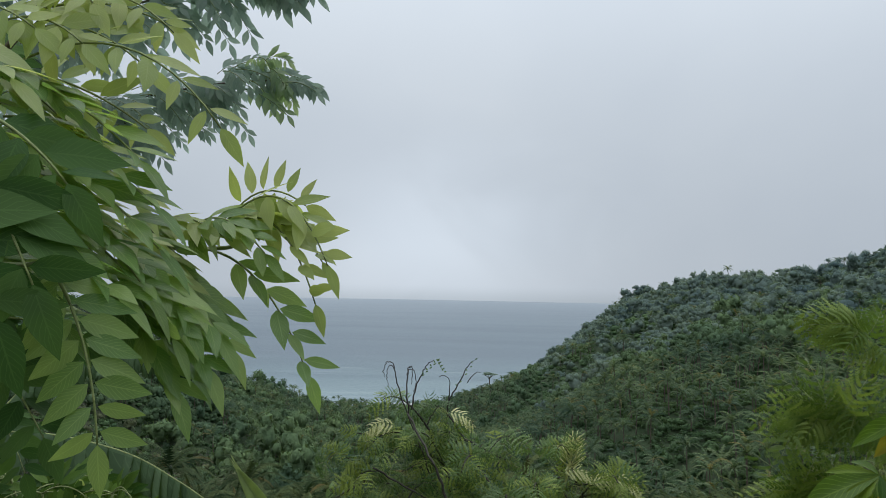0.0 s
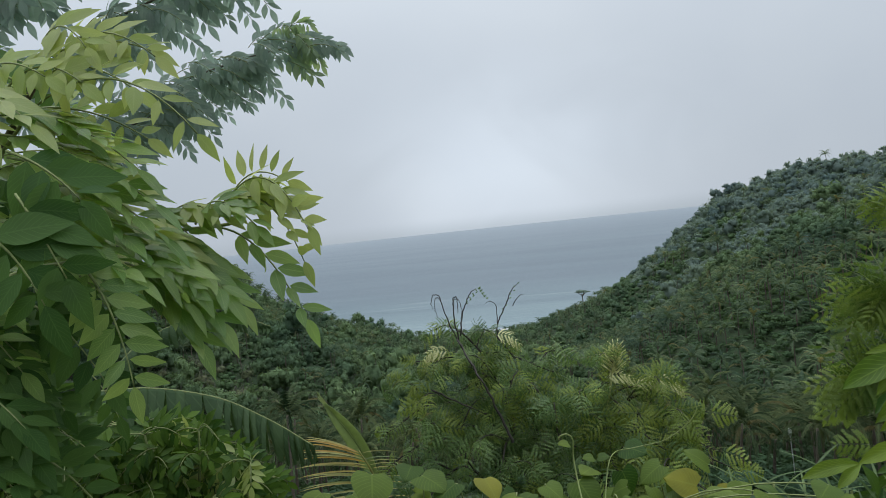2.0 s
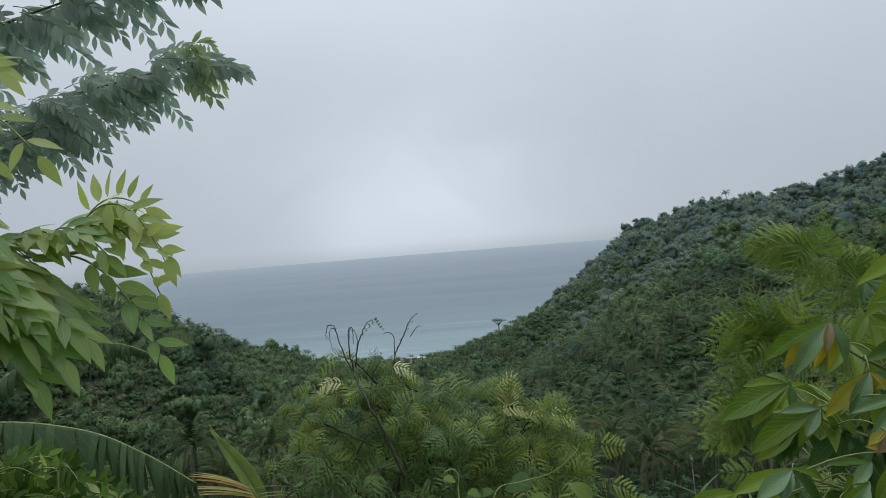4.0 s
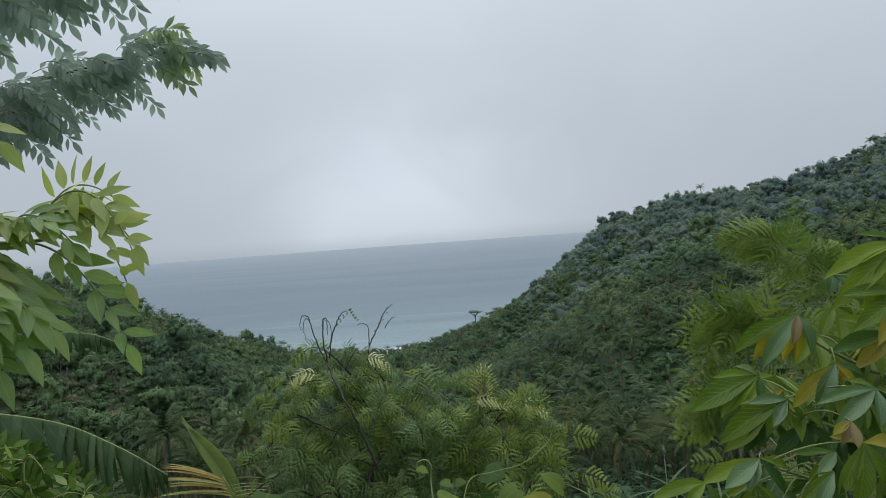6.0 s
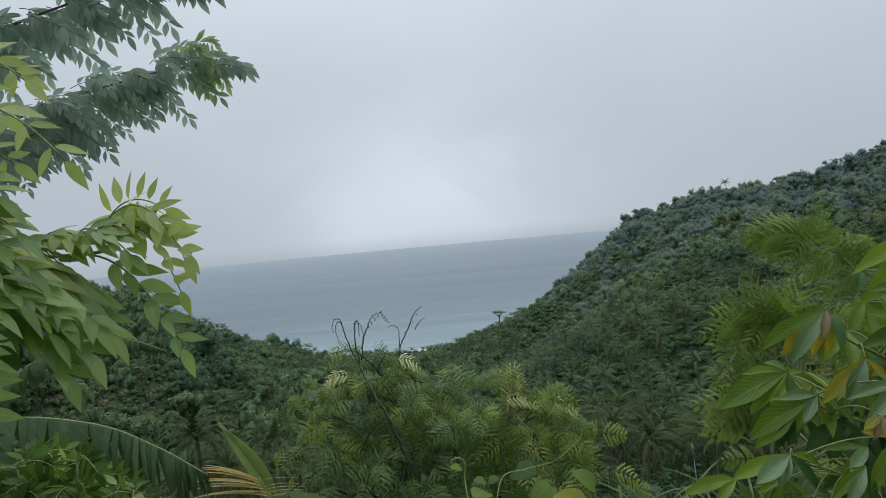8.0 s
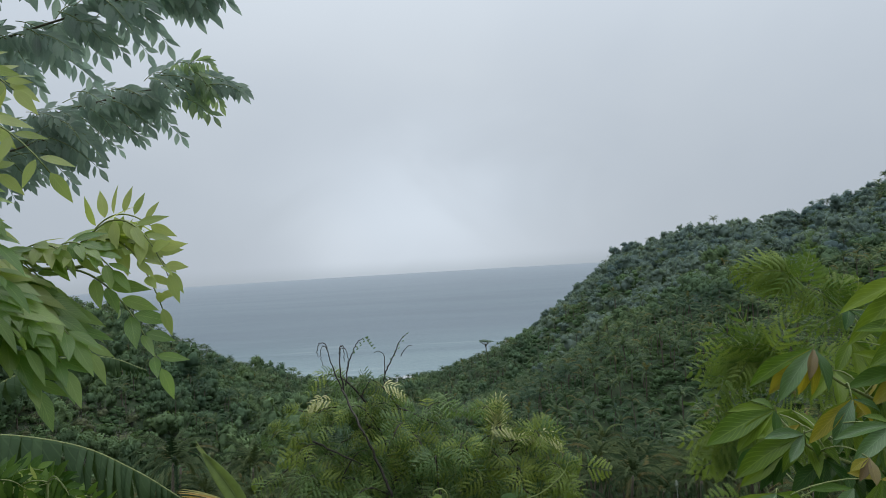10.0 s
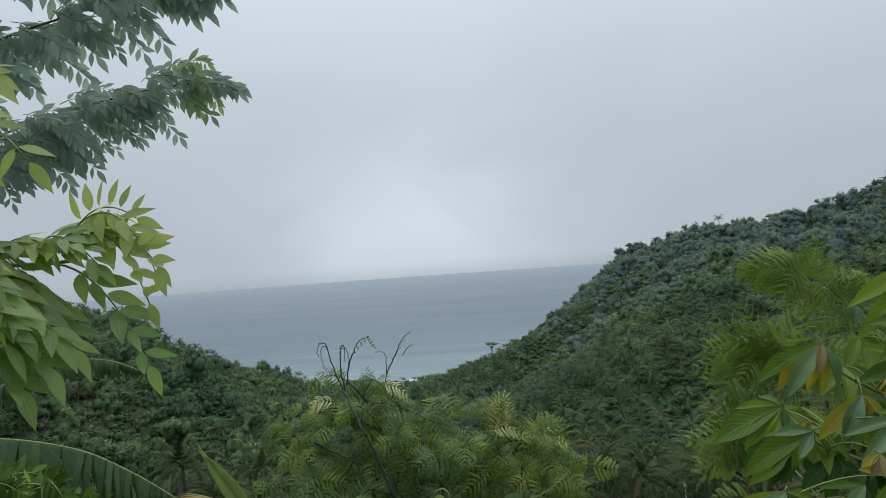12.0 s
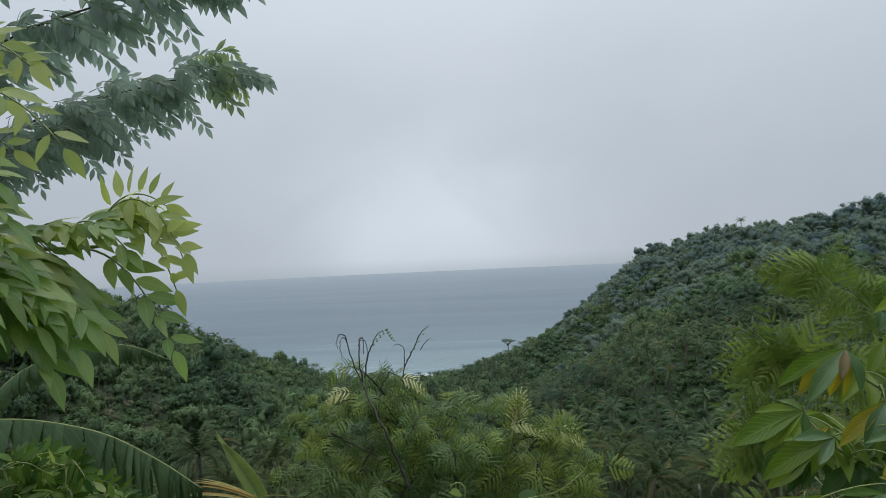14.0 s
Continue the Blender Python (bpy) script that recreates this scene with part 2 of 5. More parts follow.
M_ORANGE = leaf_material("orange_coconut_leaf", (0.40, 0.24, 0.03), (0.55, 0.34, 0.04), None, 0.5, 0.3, 0, 20.0)
M_DRYFROND = leaf_material("yellowing_coconut_leaf", (0.28, 0.32, 0.09), (0.46, 0.35, 0.08), (0.2, 0.26, 0.1), 0.5, 0.3, 0, 20.0)
M_BARK = wood_material("grey_brown_bark", (0.06, 0.05, 0.035), (0.16, 0.13, 0.095))
M_GREENSTEM = wood_material("green_stem", (0.15, 0.19, 0.055), (0.26, 0.29, 0.10), 60, 0.6)
M_TWIG = wood_material("dead_dark_twig", (0.022, 0.018, 0.014), (0.06, 0.05, 0.038), 90)
M_BROWNLEAF = leaf_material("withered_leaf", (0.20, 0.13, 0.06), (0.30, 0.24, 0.08), None, 0.5, 0.35, 0.1, 12.0)
M_WHITE = plain_material("white_paint", (0.72, 0.72, 0.70), (0.82, 0.82, 0.80), 3)
M_ROOF = plain_material("grey_metal_roof", (0.42, 0.43, 0.44), (0.58, 0.58, 0.57), 2, 0.4)
M_GLASS = plain_material("dark_window", (0.03, 0.035, 0.04), (0.06, 0.065, 0.07), 2, 0.15)
M_GROUND = ground_material()
M_SEA = sea_material()


# ---- mesh helpers ----
def proto(v, f, uv=None, mi=None):
    """A bare mesh: points, triangles, a flat place on the blade for each point, a material slot for each triangle."""
    v, f = np.asarray(v, float).reshape(-1, 3), np.asarray(f, int).reshape(-1, 3)
    uv = np.zeros((len(v), 2)) if uv is None else np.asarray(uv, float)
    mi = np.zeros(len(f), int) if mi is None else np.full(len(f), mi) if np.isscalar(mi) else np.asarray(mi)
    return v, f, uv, mi


def moved(p, m, mi=None):
    a = np.array(m)
    return p[0] @ a[:3, :3].T + a[:3, 3], p[1], p[2], p[3] if mi is None else np.full(len(p[1]), mi)


def joined(ps):
    at, vs, fs, us, ms = 0, [], [], [], []
    for v, f, u, m in ps:
        vs.append(v), fs.append(f + at), us.append(u), ms.append(m)
        at += len(v)
    return np.concatenate(vs), np.concatenate(fs), np.concatenate(us), np.concatenate(ms)


def mesh(name, p, mats, smooth=True):
    v, f, uv, mi = p
    me = bpy.data.meshes.new(name)
    me.vertices.add(len(v)), me.loops.add(3 * len(f)), me.polygons.add(len(f))
    me.vertices.foreach_set("co", v.astype(np.float32).ravel())
    me.polygons.foreach_set("loop_start", np.arange(0, 3 * len(f), 3, dtype=np.int32))
    me.polygons.foreach_set("loop_total", np.full(len(f), 3, dtype=np.int32))
    me.loops.foreach_set("vertex_index", f.astype(np.int32).ravel())
    me.polygons.foreach_set("material_index", mi.astype(np.int32))
    me.polygons.foreach_set("use_smooth", np.full(len(f), smooth))
    layer = me.uv_layers.new(name="UVMap")
    layer.data.foreach_set("uv", uv[f.ravel()].astype(np.float32).ravel())
    for m in mats if isinstance(mats, (list, tuple)) else [mats]:
        me.materials.append(m)
    me.update(calc_edges=True)
    return me


def part(name, me, parent, m=None, label=""):
    """Links a mesh as one object under a thing or a part; m is its pose in the thing."""
    ob = new(name, me)
    ob.parent = parent
    if m is not None:
        ob.matrix_basis = m
    if label:
        ob["label"] = label
    return ob


def thing(name, label, category, at=(0, 0, 0), group="", kind=""):
    ob = new(name)
    ob.empty_display_size = 0.05
    ob.location = at
    return tagged(ob, label, category, group, kind)


def basis(p, along, up, s=1.0, wide=1.0):
    """A pose with y along a direction, z as near as can be to up, scaled."""
    y = Vector(along).normalized()
    x = y.cross(Vector(up))
    if x.length < 1e-4:
        x = y.cross(Vector((0.3, 0.9, 0.2)))
    x.normalize()
    z = x.cross(y)
    m = Matrix.Identity(4)
    for i in range(3):
        m[i][0], m[i][1], m[i][2], m[i][3] = x[i] * s * wide, y[i] * s, z[i] * s, p[i]
    return m


def blade(width=0.4, rows=6, fold=0.12, curl=0.15, blunt=0.75, peak=0.9):
    """A leaf blade one long along y, creased at its midrib and curling down to its tip."""
    v, f, uv = [], [], []
    for i in range(rows + 1):
        y = i / rows
        w = 0.5 * width * max(0.02, math.sin(math.pi * min(1, y ** peak)) ** blunt * (1 - 0.3 * y ** 3))
        z = -curl * y * y
        for s in (-1, 0, 1):
            v.append((s * w, y, z + fold * w * abs(s)))
            uv.append((s, y))
        if i:
            a = 3 * (i - 1)
            for k in (0, 1):
                f += [(a + k, a + k + 1, a + k + 4), (a + k, a + k + 4, a + k + 3)]
    return proto(v, f, uv)


def tube(points, radii, sides=6):
    pts = [Vector(p) for p in points]
    v, f, uv = [], [], []
    for i, p in enumerate(pts):
        d = (pts[min(i + 1, len(pts) - 1)] - pts[max(i - 1, 0)]).normalized()
        x = d.cross(Vector((0.31, 0.2, 0.93)) if abs(d.z) < 0.9 else Vector((0, 1, 0))).normalized()
        z = x.cross(d)
        r = radii[i] if not isinstance(radii, (int, float)) else radii
        for k in range(sides):
            a = 2 * math.pi * k / sides
            v.append(p + (x * math.cos(a) + z * math.sin(a)) * r)
            uv.append((k / sides, i))
        if i:
            for k in range(sides):
                a, b = (i - 1) * sides + k, (i - 1) * sides + (k + 1) % sides
                f += [(a, b, b + sides), (a, b + sides, a + sides)]
    v += [pts[0], pts[-1]]
    uv += [(0, 0), (0, 1)]
    n = len(v)
    for k in range(sides):
        f.append((n - 2, (k + 1) % sides, k))
        f.append((n - 1, (len(pts) - 1) * sides + k, (len(pts) - 1) * sides + (k + 1) % sides))
    return proto([tuple(p) for p in v], f, uv)


def bow(a, mid, b, n=8):
    """Points on a curve from a through mid to b."""
    a, mid, b = Vector(a), Vector(mid), Vector(b)
    c = 2 * mid - 0.5 * (a + b)
    return [(1 - t) ** 2 * a + 2 * t * (1 - t) * c + t * t * b for t in [i / n for i in range(n + 1)]]


def smooth_line(points, n=6):
    """A smooth curve through the points."""
    p = [Vector(q) for q in points]
    p = [2 * p[0] - p[1]] + p + [2 * p[-1] - p[-2]]
    got = []
    for i in range(1, len(p) - 2):
        for k in range(n):
            t = k / n
            got.append(0.5 * (2 * p[i] + (p[i + 1] - p[i - 1]) * t + (2 * p[i - 1] - 5 * p[i] + 4 * p[i + 1] - p[i + 2]) * t * t + (3 * p[i] - p[i - 1] - 3 * p[i + 1] + p[i + 2]) * t ** 3))
    return got + [p[-2]]


def taper(a, b, n):
    return [a + (b - a) * i / (n - 1) for i in range(n)]


# ---- the land and the sea ----
SEA = -98.0
RIDGE = ((-180, 240, 40), (-70, 240, 34), (-50, 300, 16), (-36, 320, -2), (-25.5, 366, -20), (-23.9, 383, -33), (-20.9, 407, -47), (-18, 442, -59.5), (-15, 497, -75), (-12, 572, -96), (-8, 580, -98.5),
         (-5.1, 562, -97), (-1.8, 540, -91), (2.3, 520, -75.5), (5.3, 482, -57.2), (9.2, 446, -30.2), (13.5, 411, -3.4), (18.5, 401, 6.3), (22.6, 390, 6.5), (25.8, 389, 7.8), (28, 391, 12), (30.6, 395, 19.3), (33, 399, 26), (45, 380, 42), (80, 250, 40), (180, 240, 40))
R_AZ, R_R, R_Z = (np.array(c, float) for c in zip(*RIDGE))


def land(x, y):
    """Height of the ground."""
    x, y = np.asarray(x, float), np.asarray(y, float)
    r, az = np.hypot(x, y), np.degrees(np.arctan2(x, y))
    rr, zr = np.interp(az, R_AZ, R_R), np.interp(az, R_AZ, R_Z)
    rb = np.interp(az, [-180, -60, -30, -6, 20, 45, 180], [40, 50, 110, 130, 92, 55, 40])
    front = np.clip((100 - np.abs(az)) / 50, 0, 1)
    front = front * front * (3 - 2 * front)

    def fall(q):
        return np.interp(q, [0, 2, 4, 8, 20, 60, 100, 160], [0, -0.1, -0.9, -2.6, -9.5, -25, -36.5, -50]) * front + q * 0.04 * (1 - front)
    u = (r - rb) / (rr - rb)
    zb = fall(rb)
    z = np.where(u < 0, fall(r), zb + (zr - zb) * np.clip(u, 0, 1))
    z = np.where(u > 1, zr - (r - rr) * 0.45, z)
    w = np.clip(r / 120, 0, 1) * np.clip((z - SEA) / 25, 0, 1) * np.clip(np.abs(1 - u) * 4, 0.15, 1)
    z = z + w * (3.2 * np.sin(x / 31 + 1.3 * np.sin(y / 47)) + 2.4 * np.sin(y / 26 + 0.9 * np.sin(x / 35)) + 1.2 * np.sin(x / 11 + y / 14))
    return np.maximum(z, SEA - 8)


RINGS = np.concatenate([[0.0], np.geomspace(0.6, 900, 150)])


def ground(x, y):
    """Height of the ground's surface as it is built, ring by ring."""
    q = math.hypot(x, y)
    i = min(len(RINGS) - 2, int(np.searchsorted(RINGS, q, "right")) - 1)
    a, b = RINGS[i], RINGS[i + 1]
    za, zb = land(np.array((x * a / q, x * b / q)), np.array((y * a / q, y * b / q)))
    return max(float(land(x, y)), float(za + (zb - za) * (q - a) / (b - a)))


def build_land():
    rings = RINGS
    ways = np.radians(np.concatenate([np.linspace(-50, 50, 161), np.linspace(54, 306, 64)]))
    x, y = np.outer(rings, np.sin(ways)), np.outer(rings, np.cos(ways))
    z = land(x, y)
    n = len(ways)
    i, j = np.meshgrid(np.arange(len(rings) - 1), np.arange(n), indexing="ij")
    a, b = i * n + j, i * n + (j + 1) % n
    f = np.concatenate([np.stack([a, a + n, b], -1).reshape(-1, 3), np.stack([b, a + n, b + n], -1).reshape(-1, 3)])
    f = f[:, ::-1]
    ob = new("ground", mesh("ground", proto(np.stack([x, y, z], -1), f), M_GROUND))
    tagged(ob, "steep scrubby hillsides round a green valley", "ground", kind="structure")
    k = 96
    v = [(0, 0, SEA)] + [(4930 * math.sin(2 * math.pi * q / k), 4930 * math.cos(2 * math.pi * q / k), SEA) for q in range(k)]
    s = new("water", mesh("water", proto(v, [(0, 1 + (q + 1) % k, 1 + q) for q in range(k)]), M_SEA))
    tagged(s, "calm grey-green sea under a pale overcast sky", "sea", kind="structure")


build_land()


# ---- woods and palms ----
def lump(rng, c, r, flat, rings=3, sides=5):
    """An uneven leafy mass."""
    v, f = [(c.x, c.y, c.z + r * flat)], []
    for i in range(1, rings + 1):
        a = math.pi * 0.72 * i / rings
        for k in range(sides):
            b = 2 * math.pi * (k + 0.5 * (i % 2)) / sides
            q = r * rng.uniform(0.72, 1.2)
            v.append((c.x + q * math.sin(a) * math.cos(b), c.y + q * math.sin(a) * math.sin(b), c.z + q * math.cos(a) * flat))
    for k in range(sides):
        f.append((0, 1 + k, 1 + (k + 1) % sides))
        for i in range(rings - 1):
            p, q = 1 + i * sides + k, 1 + i * sides + (k + 1) % sides
            f += [(p, p + sides, q + sides), (p, q + sides, q)]
    return proto(v, f)


def crown_proto(rng, leaves, lumps, size, flat=0.75):
    """A domed crown of many leafy sprays on lumps of several sizes, uneven and with gaps; one across, standing on z = 0. Also the way each point faces."""
    centres = [(Vector((0, 0, 0.02)), 0.30)] if lumps > 4 else []
    turn = rng.uniform(0, 6.3)
    while len(centres) < lumps:
        k = len(centres)
        a, h = turn + 2.4 * k + rng.uniform(-0.5, 0.5), rng.uniform(-0.35, 1.0)
        w = math.sqrt(max(0.05, 1 - h * h)) * rng.uniform(0.6, 1.2)
        small = lumps > 4
        centres.append((Vector((0.34 * w * math.cos(a), 0.34 * w * math.sin(a), 0.36 * h * flat / 0.75)) * (1.0 if small else 0.45), rng.uniform(0.10, 0.20) if small else rng.uniform(0.26, 0.40)))
    v, f, face = [], [], []
    while len(f) < leaves:
        c, r = centres[rng.randrange(lumps)]
        d = Vector((rng.gauss(0, 1), rng.gauss(0, 1), rng.gauss(0.25, 1))).normalized()
        if d.z < -0.6:
            continue
        p = c + Vector((d.x, d.y, d.z * 0.9)) * r * rng.uniform(0.85, 1.3)
        nrm = (d + Vector((rng.gauss(0, 0.4), rng.gauss(0, 0.4), rng.gauss(0.1, 0.4)))).normalized()
        t = nrm.cross(Vector((rng.gauss(0, 1), rng.gauss(0, 1), rng.gauss(0, 1)))).normalized()
        b = nrm.cross(t)
        s = size * rng.uniform(0.5, 1.4)
        k = len(v)
        v += [tuple(p - t * s), tuple(p + b * s * 0.8), tuple(p + t * s * 1.2)]
        f.append((k, k + 2, k + 1))
        way = (d * 0.8 + nrm * 0.3 + c * 0.8).normalized()
        face += [tuple(way)] * 3
    ps = [proto(v, f)]
    for c, r in centres:
        p = lump(rng, c, r * (0.62 if leaves > 500 or 60 < leaves < 150 else 0.82), 0.95, 3, 5)
        ps.append(p)
        q = p[0] - np.array(c)
        face += [tuple(w) for w in q / np.linalg.norm(q, axis=1)[:, None]]
    p = joined(ps)
    return (p[0] + np.array((0, 0, 0.42)), p[1], p[2], p[3]), np.array(face)


def leafy(name, pairs, mats):
    """A mesh of crowns whose sprays are shaded as the rounded masses that they clothe."""
    me = mesh(name, joined([p for p, _ in pairs]), mats)
    me.normals_split_custom_set_from_vertices(np.concatenate([n for _, n in pairs]))
    return me


def turned(face, places):
    c, s = np.cos(places[:, 3])[:, None], np.sin(places[:, 3])[:, None]
    x, y = face[None, :, 0] * c - face[None, :, 1] * s, face[None, :, 0] * s + face[None, :, 1] * c
    return np.stack([x, y, np.broadcast_to(face[None, :, 2], x.shape)], -1).reshape(-1, 3)


def grown(crown, places):
    return scatter(crown[0], places), turned(crown[1], places)


def palm_protos(rng, fronds, leaflets, height, reach=3.8, sides=6, hang=0.7):
    """Trunk and crown of a coconut palm; each frond is one rib with its leaflets."""
    lean = Vector((rng.uniform(-0.12, 0.12), rng.uniform(-0.12, 0.12), 0)) * height
    line = bow((0, 0, -0.8), lean * 0.35 + Vector((0, 0, height * 0.5)), lean + Vector((0, 0, height)), 5)
    trunk = tube(line, taper(0.17, 0.10, 6), sides)
    top = line[-1]
    ps = []
    for i in range(fronds):
        a = i * 2.4 + rng.uniform(-0.2, 0.2)
        lift = 1.2 - 1.6 * (i / fronds) + rng.uniform(-0.15, 0.15)
        out = Vector((math.cos(a), math.sin(a), 0))
        length = reach * rng.uniform(0.85, 1.1)
        mid = top + (out * math.cos(lift) + Vector((0, 0, math.sin(lift)))) * length * 0.52
        tip = mid + (out * math.cos(lift - 0.95) + Vector((0, 0, math.sin(lift - 0.95)))) * length * 0.5
        rib = bow(top, mid, tip, leaflets)
        side = out.cross(Vector((0, 0, 1)))
        v, f = [tuple(p) for p in rib], []
        for k in range(1, leaflets + 1):
            t = k / leaflets
            if t < 0.14:
                continue
            d = (rib[k] - rib[k - 1]).normalized()
            ln = hang * math.sin(math.pi * (0.14 + 0.78 * t)) ** 0.7 * rng.uniform(0.85, 1.15)
            for s in (-1, 1):
                w = (side * s * 0.75 + d * 0.7 + Vector((0, 0, -0.5 - 0.45 * rng.random()))).normalized()
                v.append(tuple(rib[k] + w * ln))
                f.append((k, k - 1, len(v) - 1) if s > 0 else (k - 1, k, len(v) - 1))
        ps.append(proto(v, f))
    return trunk, joined(ps)


def scatter(p, places):
    """One bare mesh out of many turned and scaled copies of p."""
    v, f, uv, mi = p
    c, s = np.cos(places[:, 3]), np.sin(places[:, 3])
    x = (v[None, :, 0] * c[:, None] - v[None, :, 1] * s[:, None]) * places[:, 4:5] + places[:, 0:1]
    y = (v[None, :, 0] * s[:, None] + v[None, :, 1] * c[:, None]) * places[:, 4:5] + places[:, 1:2]
    z = v[None, :, 2] * places[:, 5:6] + places[:, 2:3]
    n = len(places)
    f2 = (f[None] + (np.arange(n) * len(v))[:, None, None]).reshape(-1, 3)
    return np.stack([x, y, z], -1).reshape(-1, 3), f2, np.tile(uv, (n, 1)), np.tile(mi, n)


def build_woods():
    rng = random.Random(11)
    kinds = {"tree": [], "palm": [], "scrub": [], "dry": []}
    tries = 24000
    cell = {}
    for _ in range(tries):
        az = rng.uniform(-46, 50)
        rr, zr = float(np.interp(az, R_AZ, R_R)), float(np.interp(az, R_AZ, R_Z))
        r = math.sqrt(rng.uniform(58 ** 2, (rr + 14) ** 2))
        x, y = r * math.sin(radians(az)), r * math.cos(radians(az))
        z = ground(x, y)
        if z < SEA + 0.6:
            continue
        patch = math.sin(x / 23 + 2) * math.sin(y / 31 + x / 60)
        up = r / rr
        k = "tree"
        if az > 1 and up < 0.52 + 0.05 * patch:
            k = "palm" if rng.random() < 0.8 else "scrub"
        elif az > 1 and 0.52 < up < 0.8 and az < 17 and patch > -0.1:
            k = "scrub" if rng.random() < 0.6 else "palm" if rng.random() < 0.4 else "tree"
        elif -8 < az < 4 or (az < 1 and r > 330):
            k = "palm" if rng.random() < (0.6 if az > -8 or r > 370 else 0.35) else "tree" if rng.random() < 0.6 else "scrub"
        elif az < -12 and r < 190:
            k = "dry" if rng.random() < 0.4 and az < -14 else "tree" if rng.random() < 0.7 else "scrub"
        elif az < 1:
            k = "palm" if rng.random() < 0.32 else "tree" if rng.random() < 0.8 else "scrub"
        elif rng.random() < 0.08:
            k = "palm"
        if r < 105 or (k == "scrub" and r < 130):
            k = "palm"
        gap = {"tree": 4.2 if az > 0 else 3.7, "palm": 3.1 if r > 145 else 4.2, "scrub": 2.7, "dry": 2.5}[k] * (0.8 + 0.25 * up)
        key = (int(x // 8), int(y // 8))
        if any((x - a) ** 2 + (y - b) ** 2 < max(gap, g) ** 2 * 0.8 for i in (-1, 0, 1) for j in (-1, 0, 1) for a, b, g in cell.get((key[0] + i, key[1] + j), ())):
            continue
        cell.setdefault(key, []).append((x, y, gap))
        edge = 1.0
        if r > rr - 40 and zr < -85:
            edge = 0.62
        if k == "tree":
            s = (rng.uniform(5.0, 9.0) if rng.random() < 0.93 else rng.uniform(10, 13)) * edge * (0.98 if up > 0.6 and az > 8 else 0.85 if az > 0 else rng.uniform(0.6, 1.1))
            kinds[k].append((x, y, z - 0.5, rng.uniform(0, 6.3), s, s * (rng.uniform(0.85, 1.2) if az > 0 else rng.uniform(0.9, 1.7)), r))
        elif k == "palm":
            s = rng.uniform(0.8, 1.12) * edge
            kinds[k].append((x, y, z, rng.uniform(0, 6.3), s, s * (rng.uniform(0.8, 1.1)), r))
        else:
            s = rng.uniform(3.2, 5.6)
            kinds[k].append((x, y, z - 0.4, rng.uniform(0, 6.3), s, s * rng.uniform(0.6, 0.95), r))
    # taller trees standing up along the crest
    for _ in range(24):
        az = rng.uniform(6, 34)
        r = float(np.interp(az, R_AZ, R_R)) - rng.uniform(2, 26)
        x, y = r * math.sin(radians(az)), r * math.cos(radians(az))
        s = rng.uniform(6.5, 11)
        kinds["tree"].append((x, y, ground(x, y) + rng.uniform(0, 1.5), rng.uniform(0, 6.3), s, s * rng.uniform(0.7, 1.0), r))
    # palms standing up along the lower ridge
    for _ in range(46):
        az = rng.uniform(-27, -9)
        r = float(np.interp(az, R_AZ, R_R)) - rng.uniform(1, 16)
        x, y = r * math.sin(radians(az)), r * math.cos(radians(az))
        s = rng.uniform(0.85, 1.2)
        kinds["palm"].append((x, y, max(SEA + 1, ground(x, y)) + 1.0, rng.uniform(0, 6.3), s, s * rng.uniform(0.9, 1.2), r))
    # low growth between the palms
    for q in list(kinds["palm"]):
        for _ in range(0 if q[6] < 80 else 2 if q[6] < 250 else 0):
            a, d = rng.uniform(0, 6.3), rng.uniform(1.2, 2.6)
            x, y = q[0] + d * math.cos(a), q[1] + d * math.sin(a)
            s = rng.uniform(1.8, 3.2)
            kinds["scrub"].append((x, y, ground(x, y) - 0.5, a, s, s * rng.uniform(0.45, 0.65), q[6]))
    # undergrowth wherever the ground would lie bare
    filled = {}
    for q in kinds["scrub"] + kinds["tree"]:
        filled.setdefault((int(q[0] // 4), int(q[1] // 4)), []).append(q)
    for _ in range(20000):
        az = rng.uniform(-36, 40)
        r = math.sqrt(rng.uniform(52 ** 2, (250 if az < 1 else 0.93 * float(np.interp(az, R_AZ, R_R))) ** 2))
        x, y = r * math.sin(radians(az)), r * math.cos(radians(az))
        key = (int(x // 4), int(y // 4))
        if any(math.hypot(x - q[0], y - q[1]) < 0.33 * q[4] + 0.5 for i in (-1, 0, 1) for j in (-1, 0, 1) for q in filled.get((key[0] + i, key[1] + j), ())):
            continue
        s = rng.uniform(2.4, 4.2)
        q = (x, y, ground(x, y) - 0.5, rng.uniform(0, 6.3), s, s * rng.uniform(0.5, 0.75), r)
        kinds["scrub"].append(q)
        filled.setdefault(key, []).append(q)
    # palms: the nearest as things, the rest as one grove
    palms = sorted(kinds["palm"], key=lambda q: q[6])
    models = []
    for i in range(4):
        trunk, crown = palm_protos(random.Random(40 + i), 24, 22, 5.0 + 0.8 * i, 3.9, 6, 0.5)
        e = thing("coconut_palm", "tall coconut palm with drooping green fronds in the grove", "palm tree", group="coconut palms in the valley")
        part("trunk", mesh("palm_trunk", trunk, M_BARK), e)
        part("crown", mesh("palm_crown", crown, M_PALM, False), e)
        models.append(e)
    near = [q for q in palms if q[6] < 320][:300]
    for i, q in enumerate(near):
        m = Matrix.LocRotScale(q[:3], Euler((0, 0, q[3])), (q[4], q[4], q[5]))
        if i < 4:
            models[i].matrix_basis = m
        else:
            copy_thing(models[i % 4], Matrix.LocRotScale(q[:3], Euler((0, 0, q[3])), tuple(b / a for a, b in zip(models[i % 4].scale, (q[4], q[4], q[5])))))
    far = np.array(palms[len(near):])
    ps = []
